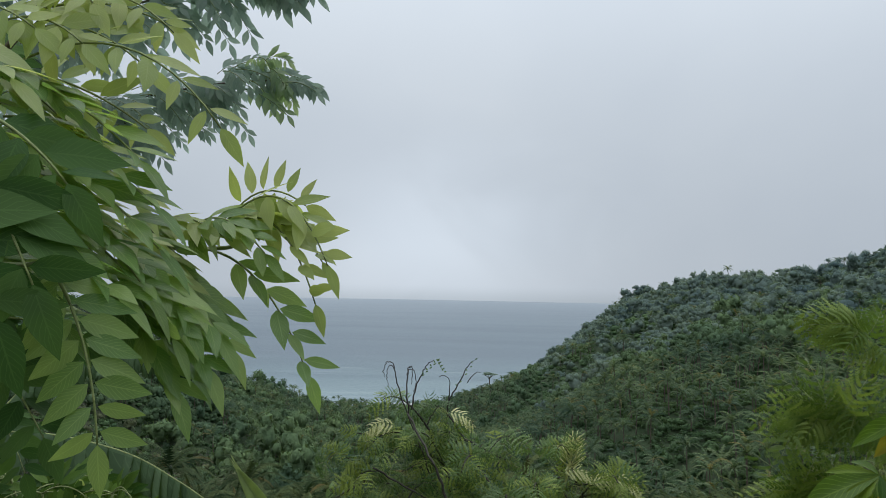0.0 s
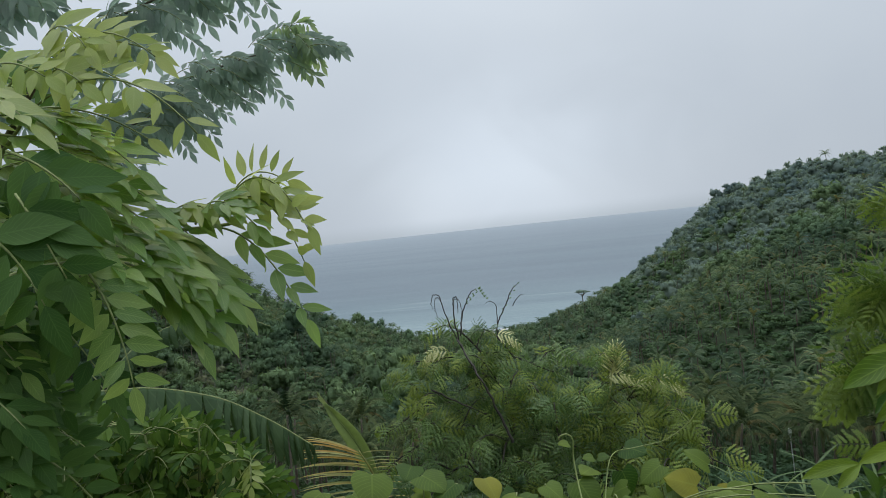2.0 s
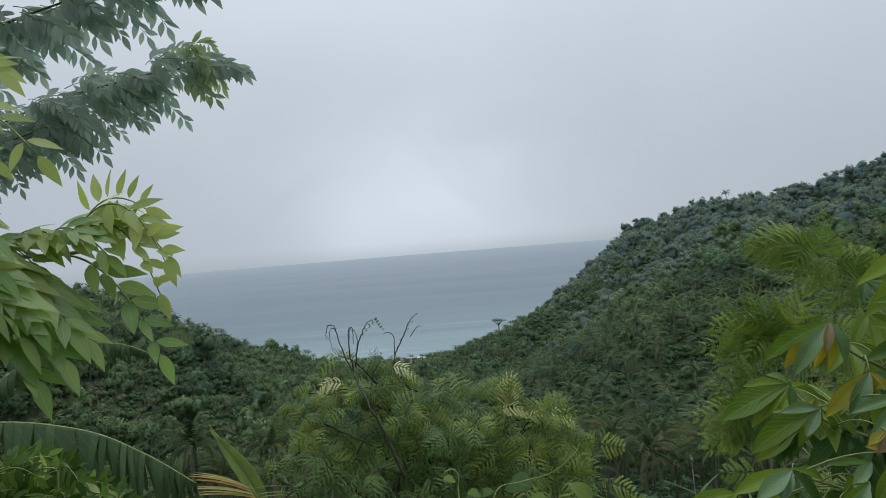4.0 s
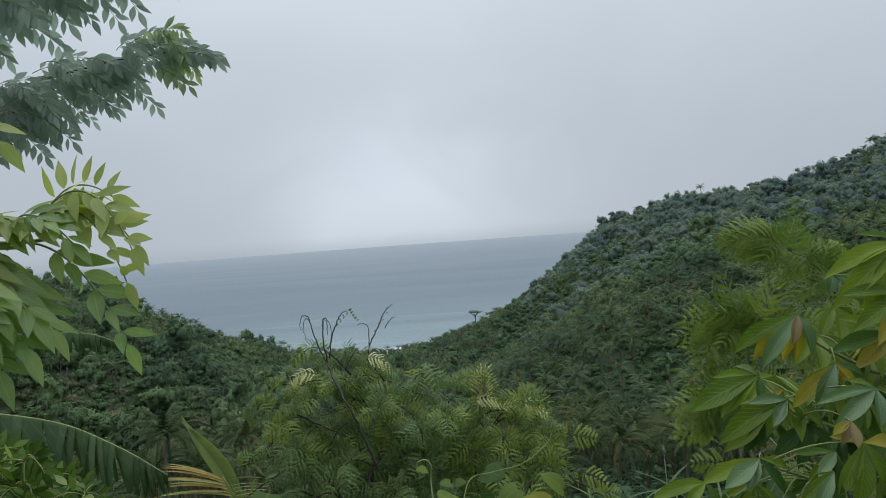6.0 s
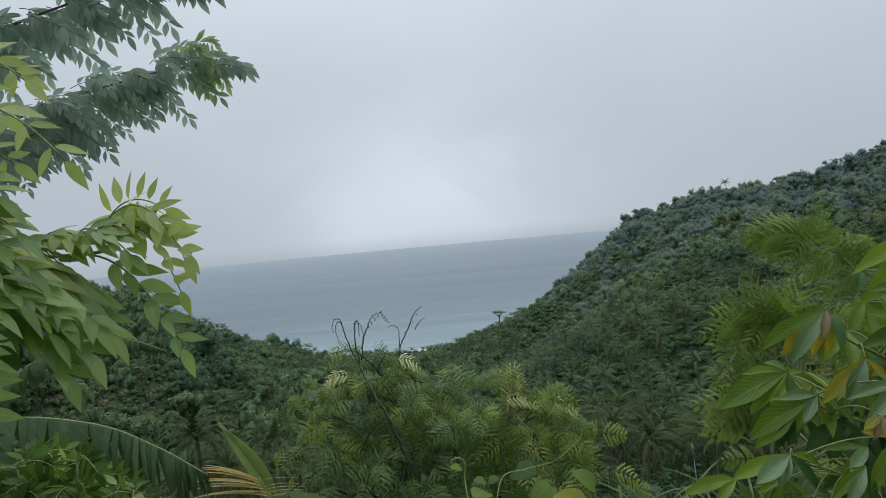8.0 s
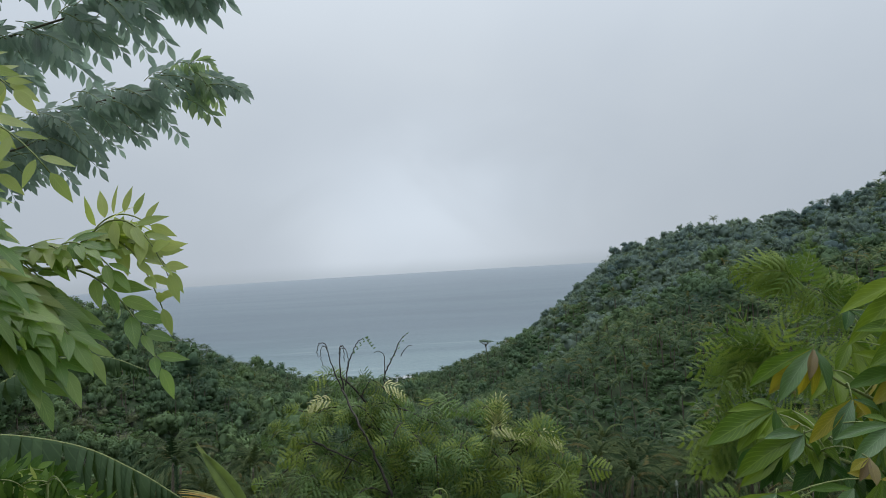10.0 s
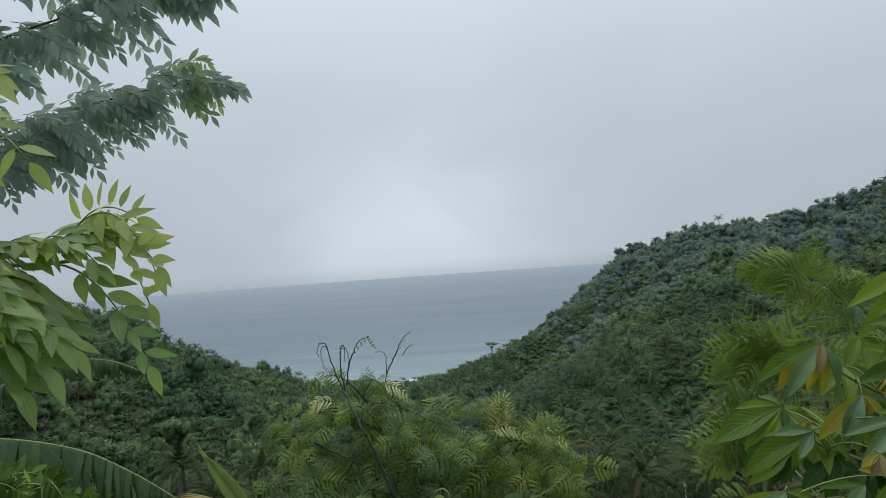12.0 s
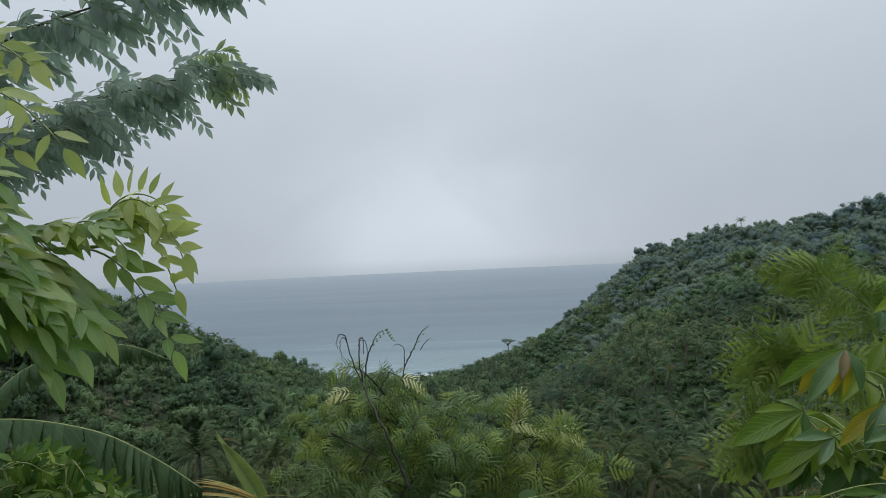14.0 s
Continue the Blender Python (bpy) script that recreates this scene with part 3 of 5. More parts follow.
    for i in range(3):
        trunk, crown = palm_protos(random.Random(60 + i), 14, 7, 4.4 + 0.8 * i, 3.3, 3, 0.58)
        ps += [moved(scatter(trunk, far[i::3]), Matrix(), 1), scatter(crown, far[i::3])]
    tagged(new("coconut_grove", mesh("coconut_grove", joined(ps), [M_GROVE_HAZE, M_BARK], False)), "far coconut palms covering the lower slopes and shore", "palm grove", kind="stuff")
    # broadleaved trees
    trees = sorted(kinds["tree"], key=lambda q: q[6])
    near = [q for q in trees if q[6] < 200][:140]
    models = []
    for i in range(4):
        e = thing("broadleaf_tree", "dense dark green broadleaved tree on the slope", "tree", group="broadleaved trees on the slope")
        r2 = random.Random(80 + i)
        part("trunk", mesh("tree_trunk", joined([tube(bow((0, 0, -0.15), (0.02, 0.01, 0.2), (0.05, -0.02, 0.5), 4), taper(0.03, 0.014, 5), 6)] + [tube(bow((0.02, 0, 0.2 + 0.06 * b), (0.15 * math.cos(b * 1.6), 0.15 * math.sin(b * 1.6), 0.4), (0.3 * math.cos(b * 1.6), 0.3 * math.sin(b * 1.6), 0.55), 4), taper(0.014, 0.005, 5), 4) for b in range(4)]), M_BARK), e)
        part("crown", leafy("tree_crown", [crown_proto(r2, 1200, 16, 0.05)], M_TREE), e)
        models.append(e)
    for i, q in enumerate(near):
        m = Matrix.LocRotScale(q[:3], Euler((0, 0, q[3])), (q[4], q[4], q[5]))
        if i < 4:
            models[i].matrix_basis = m
        else:
            copy_thing(models[i % 4], Matrix.LocRotScale(q[:3], Euler((0, 0, q[3])), tuple(b / a for a, b in zip(models[i % 4].scale, (q[4], q[4], q[5])))))
    far = np.array(trees[len(near):])
    far[:, 2] -= 0.12 * far[:, 5]
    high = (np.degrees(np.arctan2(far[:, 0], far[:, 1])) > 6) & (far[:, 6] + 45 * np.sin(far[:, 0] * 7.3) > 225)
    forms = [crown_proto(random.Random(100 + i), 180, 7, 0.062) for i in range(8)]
    # trees high and far off take the haze-tinted foliage, the others plain green
    for name, label, some, mat in (("woodland", "dense woodland covering the high far slope, tinted blue-grey for haze", far[high], M_FAR_TREE_HAZE), ("slope_trees", "dense green trees covering the valley sides", far[~high], M_TREE)):
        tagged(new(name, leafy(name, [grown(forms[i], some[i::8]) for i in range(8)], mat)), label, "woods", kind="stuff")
    low = np.array(kinds["scrub"])
    close = low[low[:, 6] < 185]
    low = low[low[:, 6] >= 185]
    sprays = [grown(crown_proto(random.Random(120 + i), 14, 1, 0.13, 0.9), low[i::5]) for i in range(5)] + [grown(crown_proto(random.Random(130 + i), 72, 2, 0.11, 0.9), close[i::5]) for i in range(5)]
    tagged(new("scrub", leafy("scrub", sprays, M_SCRUB)), "bright green scrub on the open slope", "shrubs", kind="stuff")
    dry = np.array(kinds["dry"])
    ps = []
    for i in range(3):
        r2 = random.Random(140 + i)
        sticks = []
        for b in range(9):
            way = Vector((math.cos(b * 2.4), math.sin(b * 2.4), 0))
            line = bow((0, 0, 0), way * 0.12 + Vector((0, 0, 0.5)), way * r2.uniform(0.2, 0.45) + Vector((0, 0, r2.uniform(0.8, 1.35))), 3)
            sticks.append(tube(line, taper(0.014, 0.004, 4), 3))
            for j in (1, 2):
                side = Vector((r2.gauss(0, 1), r2.gauss(0, 1), 1.2)).normalized() * r2.uniform(0.2, 0.4)
                sticks.append(tube([line[j], line[j] + side], [0.008, 0.003], 3))
        ps += [scatter(joined([moved(crown_proto(r2, 110, 4, 0.055, 1.0)[0], Matrix(), 0)] + [moved(s, Matrix(), 1) for s in sticks]), dry[i::3])]
    tagged(new("dry_brush", mesh("dry_brush", joined(ps), [M_DRY, wood_material("bleached_sticks", (0.085, 0.082, 0.066), (0.155, 0.15, 0.125), 3)])), "half bare brown brush on the hillside", "brush", kind="stuff")


build_woods()


# ---- plants close to the camera ----
LEAFLETS = {
    "plain": mesh("leaflet", blade(0.38, 7, 0.16, 0.16, 0.9, 0.8), M_GLIRI),
    "young": mesh("young_leaflet", blade(0.38, 7, 0.14, 0.12, 0.9, 0.8), M_GLIRI_YOUNG),
    "in_shade": mesh("shade_leaflet", blade(0.44, 7, 0.16, 0.16, 0.9, 0.8), M_GLIRI_SHADE),
    "low": mesh("low_leaflet", blade(0.40, 4, 0.16, 0.16, 0.9, 0.85), M_LOWLEAF),
    "tip": mesh("tip_leaflet", blade(0.36, 6, 0.16, 0.18, 0.95, 1.0), M_TIPLEAF),
    "dark": mesh("dark_leaflet", blade(0.38, 6, 0.16, 0.18, 0.95, 1.0), M_DARKLEAF),
}
LEAFLET_PROTOS = {"tip": blade(0.36, 6, 0.16, 0.18, 0.95, 1.0), "low": blade(0.40, 4, 0.16, 0.16, 0.9, 0.85), "plain": blade(0.38, 7, 0.16, 0.16, 0.9, 0.8), "young": blade(0.38, 7, 0.14, 0.12, 0.9, 0.8), "in_shade": blade(0.44, 7, 0.16, 0.16, 0.9, 0.8), "dark": blade(0.38, 6, 0.16, 0.18, 0.95, 1.0)}
LEAFLET_MATS = {"tip": M_TIPLEAF, "low": M_LOWLEAF, "plain": M_GLIRI, "young": M_GLIRI_YOUNG, "in_shade": M_GLIRI_SHADE, "dark": M_DARKLEAF}


class Pinnate:
    """Grows compound leaves on one plant; the first 300 leaflets are parts of their own."""

    def __init__(self, plant, seed, kind="plain", limit=300):
        self.plant, self.rng, self.kind, self.left = plant, random.Random(seed), kind, limit

    def leaf(self, a, mid, b, pairs=6, size=0.07, up=(0, -0.35, 1), droop=0.35, kind=None, lean=0.55, start=0.18, scatter_amount=0.16, sweep=None):
        rng, kind = self.rng, kind or self.kind
        n = 2 * pairs
        line = bow(a, mid, b, n)
        poses = []
        for k in range(pairs):
            t = start + (1 - start) * (k + 0.5) / pairs
            i = min(n - 1, int(t * n))
            p = line[i].lerp(line[i + 1], t * n - i)
            d = (line[i + 1] - line[i]).normalized()
            u = Vector(up) - d * d.dot(Vector(up))
            u.normalize()
            side = d.cross(u)
            s = size * (0.72 + 0.5 * math.sin(math.pi * min(1, 0.2 + 0.75 * t))) * rng.uniform(0.85, 1.12)
            for q in (-1, 1):
                w = side * q + d * lean + Vector((0, 0, -droop * rng.uniform(0.5, 1.5))) + Vector((rng.gauss(0, 1), rng.gauss(0, 1), rng.gauss(0, 1))) * scatter_amount
                if sweep:
                    w = Vector(sweep) + side * q * 0.5 + Vector((rng.gauss(0, 1), rng.gauss(0, 1), rng.gauss(0, 1))) * scatter_amount
                poses.append(basis(p + side * q * 0.004, w, u + Vector((rng.gauss(0, 0.25), rng.gauss(0, 0.25), rng.gauss(0, 0.25))), s, rng.uniform(0.85, 1.2)))
        d = (line[-1] - line[-2]).normalized()
        poses.append(basis(line[-1], d + Vector((0, 0, -droop * 0.6)), Vector(up), size * 1.05))
        rib = moved(tube(line, taper(0.0028, 0.0014, n + 1), 4), Matrix(), 0)
        if self.left >= len(poses):
            self.left -= len(poses)
            stalk = part("leaf_stalk", mesh("leaf_stalk", rib, M_GREENSTEM), self.plant)
            for m in poses:
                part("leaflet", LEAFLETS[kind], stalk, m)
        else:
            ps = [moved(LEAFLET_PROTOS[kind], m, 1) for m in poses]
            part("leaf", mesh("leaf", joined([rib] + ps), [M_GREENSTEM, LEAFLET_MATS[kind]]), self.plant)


def branch(plant, points, r0, r1, mat, name="branch", n=5, sides=7):
    line = smooth_line(points, n)
    return part(name, mesh(name, tube(line, taper(r0, r1, len(line)), sides), mat), plant)


def build_gliricidia():
    """The leafy tree close by the camera, with one young branch reaching out into the view."""
    e = thing("leafy_tree", "young tree with wet bright green pinnate leaves hanging close by", "tree", (0, 0, 0))
    branch(e, [(-1.75, 0.97, -0.25), (-1.62, 0.98, 0.7), (-1.5, 0.98, 1.4), (-1.25, 0.95, 1.80), (-1.138, 0.95, 1.957), (-1.08, 0.95, 2.03), (-1.05, 0.96, 2.09)], 0.016, 0.003, M_BARK, "trunk")
    branch(e, [(-1.55, 0.98, 1.2), (-1.35, 1.06, 1.55), (-1.1, 1.12, 1.67), (-0.814, 1.14, 1.681), (-0.76, 1.14, 1.69)], 0.009, 0.003, M_GREENSTEM)
    branch(e, [(-1.5, 0.95, 1.4), (-1.3, 0.88, 1.70), (-1.12, 0.85, 1.85), (-1.05, 0.85, 1.92)], 0.008, 0.003, M_GREENSTEM)
    branch(e, [(-1.6, 0.97, 0.9), (-1.3, 0.8, 1.35), (-1.05, 0.72, 1.6), (-0.85, 0.7, 1.64)], 0.009, 0.003, M_GREENSTEM)
    g = Pinnate(e, 5)
    roof, hang = (1, -0.15, -0.32), (0.9, -0.2, -0.62)
    # the fan at the branch's end: one leaf on edge, others drooping in front of it
    g.leaf((-0.80, 1.14, 1.70), (-0.725, 1.14, 1.79), (-0.63, 1.13, 1.765), 6, 0.062, (0, -1, 0.25), -0.35, "young", 0.12, 0.25, 0.05)
    face, out = (0.2, -0.6, 0.8), (0.85, -0.3, -0.3)
    for p, q, r, n, size, kind in (((-0.78, 1.12, 1.73), (-0.67, 1.10, 1.775), (-0.575, 1.08, 1.65), 8, 0.06, "young"), ((-0.80, 1.12, 1.70), (-0.69, 1.11, 1.73), (-0.60, 1.10, 1.58), 8, 0.06, "young"),
                                   ((-0.82, 1.14, 1.70), (-0.75, 1.13, 1.755), (-0.66, 1.12, 1.72), 8, 0.056, "young"), ((-0.86, 1.12, 1.69), (-0.78, 1.08, 1.735), (-0.685, 1.06, 1.67), 8, 0.06, None),
                                   ((-0.93, 1.12, 1.69), (-0.86, 1.08, 1.735), (-0.76, 1.06, 1.70), 8, 0.06, "young"), ((-1.0, 1.12, 1.68), (-0.93, 1.08, 1.72), (-0.84, 1.06, 1.66), 8, 0.06, None),
                                   ((-0.76, 1.16, 1.73), (-0.68, 1.16, 1.74), (-0.60, 1.15, 1.66), 7, 0.056, "young")):
        g.leaf(p, q, r, n, size, face, 0, kind, 0, 0.08, 0.30, out)
    # the open chain hanging below the fan
    g.leaf((-0.83, 1.13, 1.68), (-0.71, 1.11, 1.62), (-0.61, 1.10, 1.45), 6, 0.07, (0.35, -0.7, 0.6), 0, None, 0, 0.25, 0.15, (0.8, -0.2, -0.45))
    # leaves under the branch, laid over one another like tiles
    for p, q, r, size, kind in (((-0.97, 1.06, 1.69), (-0.86, 1.03, 1.65), (-0.745, 1.0, 1.53), 0.082, None), ((-0.96, 1.02, 1.66), (-0.85, 1.0, 1.60), (-0.755, 0.98, 1.475), 0.082, None), ((-0.97, 1.0, 1.62), (-0.88, 0.98, 1.56), (-0.80, 0.96, 1.44), 0.085, None),
                                ((-0.93, 0.95, 1.70), (-0.85, 0.93, 1.66), (-0.77, 0.92, 1.56), 0.075, None), ((-0.90, 1.08, 1.67), (-0.82, 1.06, 1.61), (-0.74, 1.05, 1.50), 0.075, None), ((-1.0, 1.04, 1.72), (-0.91, 1.02, 1.70), (-0.81, 1.0, 1.61), 0.078, "young")):
        g.leaf(p, q, r, 8, size, (0.25, -0.35, 0.9), 0, kind, 0, 0.08, 0.12, hang)
    # the crown's roof of long leaves
    for p, q, r, kind in (((-1.12, 0.86, 1.94), (-0.97, 0.86, 1.91), (-0.82, 0.85, 1.80), None), ((-1.10, 0.84, 1.90), (-0.94, 0.84, 1.84), (-0.79, 0.84, 1.73), None), ((-1.07, 0.82, 1.85), (-0.91, 0.82, 1.78), (-0.775, 0.83, 1.665), None),
                          ((-1.04, 0.80, 1.79), (-0.89, 0.8, 1.72), (-0.785, 0.82, 1.60), None), ((-1.02, 0.86, 1.74), (-0.88, 0.88, 1.66), (-0.78, 0.9, 1.53), None), ((-1.02, 0.95, 1.70), (-0.90, 0.98, 1.60), (-0.79, 1.0, 1.47), None),
                          ((-1.0, 0.75, 1.73), (-0.9, 0.75, 1.68), (-0.80, 0.76, 1.60), None), ((-1.08, 0.92, 1.88), (-0.97, 0.92, 1.85), (-0.86, 0.92, 1.75), "young"), ((-1.05, 0.9, 1.80), (-0.95, 0.92, 1.75), (-0.85, 0.93, 1.66), "young"),
                          ((-1.16, 0.88, 1.97), (-1.05, 0.87, 1.95), (-0.93, 0.86, 1.87), None)):
        g.leaf(p, q, r, 8, 0.078, (0.25, -0.22, 1), 0, kind, 0, 0.06, 0.10, roof)
    # the hanging comb in front, and broad leaves in the darker shade colour beside it
    g.leaf((-0.86, 0.7, 1.64), (-0.81, 0.7, 1.54), (-0.785, 0.7, 1.41), 8, 0.066, (0.35, -0.85, 0.4), 0.3, None, 0.3, 0.1, 0.07)
    g.leaf((-0.93, 0.66, 1.76), (-0.89, 0.65, 1.70), (-0.84, 0.64, 1.61), 4, 0.09, (0.2, -0.9, 0.5), 0.3, "in_shade", 0.4)
    g.leaf((-0.99, 0.62, 1.72), (-0.92, 0.62, 1.66), (-0.87, 0.62, 1.57), 4, 0.092, (0.2, -0.9, 0.5), 0.3, "in_shade", 0.4)
    g.leaf((-0.97, 0.70, 1.84), (-0.90, 0.70, 1.80), (-0.84, 0.70, 1.74), 4, 0.088, (0.2, -0.8, 0.6), 0.3, "in_shade", 0.4)
    # yellow-green young leaves above
    for p, q, r in (((-1.09, 0.93, 1.96), (-0.88, 0.9, 1.99), (-0.715, 0.9, 1.86)), ((-1.08, 0.95, 2.02), (-0.98, 0.95, 2.04), (-0.86, 0.95, 1.97)), ((-1.09, 1.0, 2.06), (-0.97, 1.0, 2.12), (-0.84, 1.0, 2.05)), ((-1.10, 0.97, 1.97), (-1.0, 1.0, 1.95), (-0.88, 1.0, 1.88)),
                    ((-1.05, 0.95, 2.07), (-0.96, 1.0, 2.1), (-0.86, 1.02, 2.07)), ((-1.12, 0.9, 2.0), (-1.02, 0.88, 2.03), (-0.92, 0.86, 1.98)), ((-1.20, 0.9, 1.98), (-1.1, 0.86, 2.04), (-0.99, 0.85, 2.0)),
                    ((-1.1, 0.95, 2.0), (-1.2, 0.9, 2.08), (-1.28, 0.85, 2.1)), ((-1.07, 0.96, 2.1), (-1.0, 0.93, 2.12), (-0.93, 0.9, 2.06)), ((-1.15, 0.95, 1.95), (-1.26, 0.92, 2.0), (-1.36, 0.9, 2.0))):
        g.leaf(p, q, r, 6, 0.066, (0.1, -0.8, 0.6), 0.15, "young", 0.6, 0.12, 0.2, None)
    rng = random.Random(12)
    # leaves in depth behind them, which close the crown, low ones in shade colour
    for i in range(90):
        a = Vector((rng.uniform(-2.0, -1.15), rng.uniform(1.0, 1.6), rng.uniform(1.15, 2.35)))
        a.x -= 0.65 * (a.y - 1.0)
        b = a + Vector((rng.uniform(0.12, 0.26), rng.uniform(-0.14, 0.04), rng.uniform(-0.2, 0.04)))
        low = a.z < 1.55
        g.leaf(a, (a + b) / 2 + Vector((0, 0, 0.03)), b, 7, 0.074, (0.2, -0.7, 0.7), 0.3, "in_shade" if low else "young" if rng.random() < 0.12 else "plain" if rng.random() < 0.6 else "in_shade", 0.45, 0.08, 0.12)
    rng = random.Random(9)
    # the rest of the crown, paler above; darker colour towards its inside paints shade
    for i in range(52):
        z = 1.3 + 0.72 * rng.random() ** 0.8
        a = Vector((rng.uniform(-1.5, -1.02), rng.uniform(0.78, 1.25), z))
        b = a + Vector((rng.uniform(0.18, 0.3), rng.uniform(-0.12, 0.1), rng.uniform(-0.2, -0.02)))
        edge = -0.93 - (b.y - 0.6) * 0.76 if z < 1.66 else -0.93 - (b.y - 0.85) * 0.5
        shift = min(0.0, edge - b.x)
        a.x, b.x = a.x + shift, b.x + shift
        kind = "in_shade" if z < 1.6 else "young" if rng.random() < (z - 1.6) * 1.5 else None
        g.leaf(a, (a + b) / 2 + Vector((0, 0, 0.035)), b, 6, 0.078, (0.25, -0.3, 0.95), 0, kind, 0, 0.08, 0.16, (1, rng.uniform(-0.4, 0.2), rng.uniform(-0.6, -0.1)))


def build_mahogany():
    """The taller tree behind it, with two dark boughs across the sky."""
    e = thing("shade_tree", "tall tree with dark drooping leaves on spreading boughs", "tree", (0, 0, 0))
    branch(e, [(-5.9, 4.6, -1.6), (-5.8, 4.5, 0.6), (-5.7, 4.4, 2.0), (-5.75, 4.4, 4.6)], 0.16, 0.10, M_BARK, "trunk", 5, 9)
    low = [(-5.72, 4.4, 2.1), (-3.6, 4.1, 2.32), (-2.75, 3.95, 2.62), (-1.95, 3.9, 2.79), (-1.42, 3.9, 2.84)]
    high = [(-5.72, 4.4, 2.5), (-3.4, 3.7, 2.78), (-2.4, 3.35, 2.98), (-1.75, 3.3, 3.13), (-1.22, 3.3, 3.33)]
    over = [(-5.73, 4.4, 3.0), (-3.3, 3.4, 3.22), (-2.2, 3.2, 3.35), (-1.3, 3.15, 3.55)]
    under = [(-4.2, 4.25, 2.25), (-3.2, 3.9, 2.36), (-2.65, 3.8, 2.46), (-2.2, 3.75, 2.56)]
    g = Pinnate(e, 21, "dark")
    rng = random.Random(4)
    for line, r0, step, size in ((low, 0.007, 0.0165, 0.084), (high, 0.006, 0.022, 0.096), (over, 0.006, 0.030, 0.104), (under, 0.006, 0.030, 0.084)):
        branch(e, line, r0, 0.006, M_BARK, "bough")
        pts = smooth_line(line, 40)
        walked = 0.0
        for i in range(len(pts) - 1, 0, -1):
            walked += (pts[i] - pts[i - 1]).length
            if walked < step or pts[i].x < (-3.3 if line is low or line is under else -4.0):
                continue
            walked = 0.0
            end = (len(pts) - i) / len(pts)
            fall = rng.choice((0.15, -0.1, -0.35, -0.5, -0.7, -0.9))
            w = Vector((rng.uniform(0.55, 1.0), rng.uniform(-0.55, 0.55), fall)).normalized()
            ln = rng.uniform(0.22, 0.36) * (0.7 if fall > -0.1 else 1.0) * (0.75 if end < 0.1 else 1)
            a = pts[i] + Vector((0, rng.uniform(-0.1, 0.1), rng.uniform(-0.05, 0.07)))
            b = a + w * ln
            g.leaf(a, (a + b) / 2 + Vector((0, 0, 0.03)), b, rng.choice((5, 6, 6, 7)), size * rng.uniform(0.85, 1.15), (0.25, -1.0, 0.45), 0.45 if fall > -0.1 else 0.6,
                   "tip" if end < 0.14 and line is low and rng.random() < 0.6 else None, 0.8, 0.14, 0.12)
    # a young shoot standing up at the lower bough's end
    g.leaf((-1.5, 3.9, 2.84), (-1.54, 3.88, 2.95), (-1.62, 3.86, 2.95), 5, 0.06, (0, -1, 0.2), 1.2, "tip", 0.0, 0.3, 0.05)
    g.leaf((-1.56, 3.9, 2.93), (-1.5, 3.88, 2.97), (-1.40, 3.86, 2.94), 6, 0.075, (0, -1, 0.2), 0.9, "tip", 0.5, 0.2, 0.05)


def feather_proto(seed, pinnae=6, fine=9, sag=0.35, leaflet=0.075):
    """A twice-divided leaf, one long: pinnae in pairs that hang from its rib, each with two rows of small leaflets."""
    rng = random.Random(seed)
    line = bow((0, 0, 0), (0, 0.52, 0.06), (0, 0.95, -sag), 2 * pinnae)
    ps = [moved(tube(line[::3] + [line[-1]], 0.006, 3), Matrix(), 1)]
    v, f = [], []
    for k in range(pinnae):
        i = 2 * k + 2 if 2 * k + 2 < len(line) else len(line) - 1
        p, d = line[i], (line[i] - line[i - 1]).normalized()
        for s in (-1, 1):
            ln = 0.50 * math.sin(math.pi * (0.3 + 0.55 * (k + 1) / pinnae)) * rng.uniform(0.85, 1.15)
            w = (Vector((s, 0, 0)) + d * rng.uniform(0.45, 0.75) + Vector((0, 0, -rng.uniform(0.1, 0.45)))).normalized()
            q = bow(p, p + w * ln * 0.5 + Vector((0, 0, 0.02)), p + w * ln + Vector((rng.uniform(-0.03, 0.03), 0, -rng.uniform(0.06, 0.14))), fine)
            for j in range(1, fine + 1):
                dd = (q[j] - q[j - 1]).normalized()
                sd = dd.cross(Vector((0, 0, 1))).normalized()
                for z in (-1, 1):
                    c = sd * z * 0.8 + dd * 0.55 + Vector((0, 0, -0.12))
                    n, a, wd = len(v), leaflet * (1.0 if j < fine else 0.7), dd * ln / fine * 0.52
                    v += [tuple(q[j] - wd), tuple(q[j] + wd), tuple(q[j] + c * a + wd * 0.45), tuple(q[j] + c * a - wd * 0.45)]
                    f += [(n, n + 1, n + 2), (n, n + 2, n + 3)]
    return joined([proto(v, f)] + ps)


FEATHER_FORMS = [feather_proto(i, 5 + i % 2, 7, 0.15 + 0.09 * i, 0.062) for i in range(6)]
FEATHERS = [mesh("feathery_leaf", p, [M_FEATHER, M_GREENSTEM]) for p in FEATHER_FORMS]
LIGHT_FEATHERS = [mesh("light_feathery_leaf", feather_proto(20 + i, 7, 9, 0.3 + 0.12 * i, 0.072), [M_FEATHER_LIGHT, M_GREENSTEM]) for i in range(4)]
TOP_FEATHERS = [mesh("upper_feathery_leaf", feather_proto(30 + i, 6, 7, 0.25 + 0.1 * i, 0.062), [M_FEATHER_TOP, M_GREENSTEM]) for i in range(4)]
PALE_FEATHERS = [mesh("pale_feathery_leaf", feather_proto(9, 7, 9, 0.45, 0.052), [M_PALE, M_GREENSTEM])]


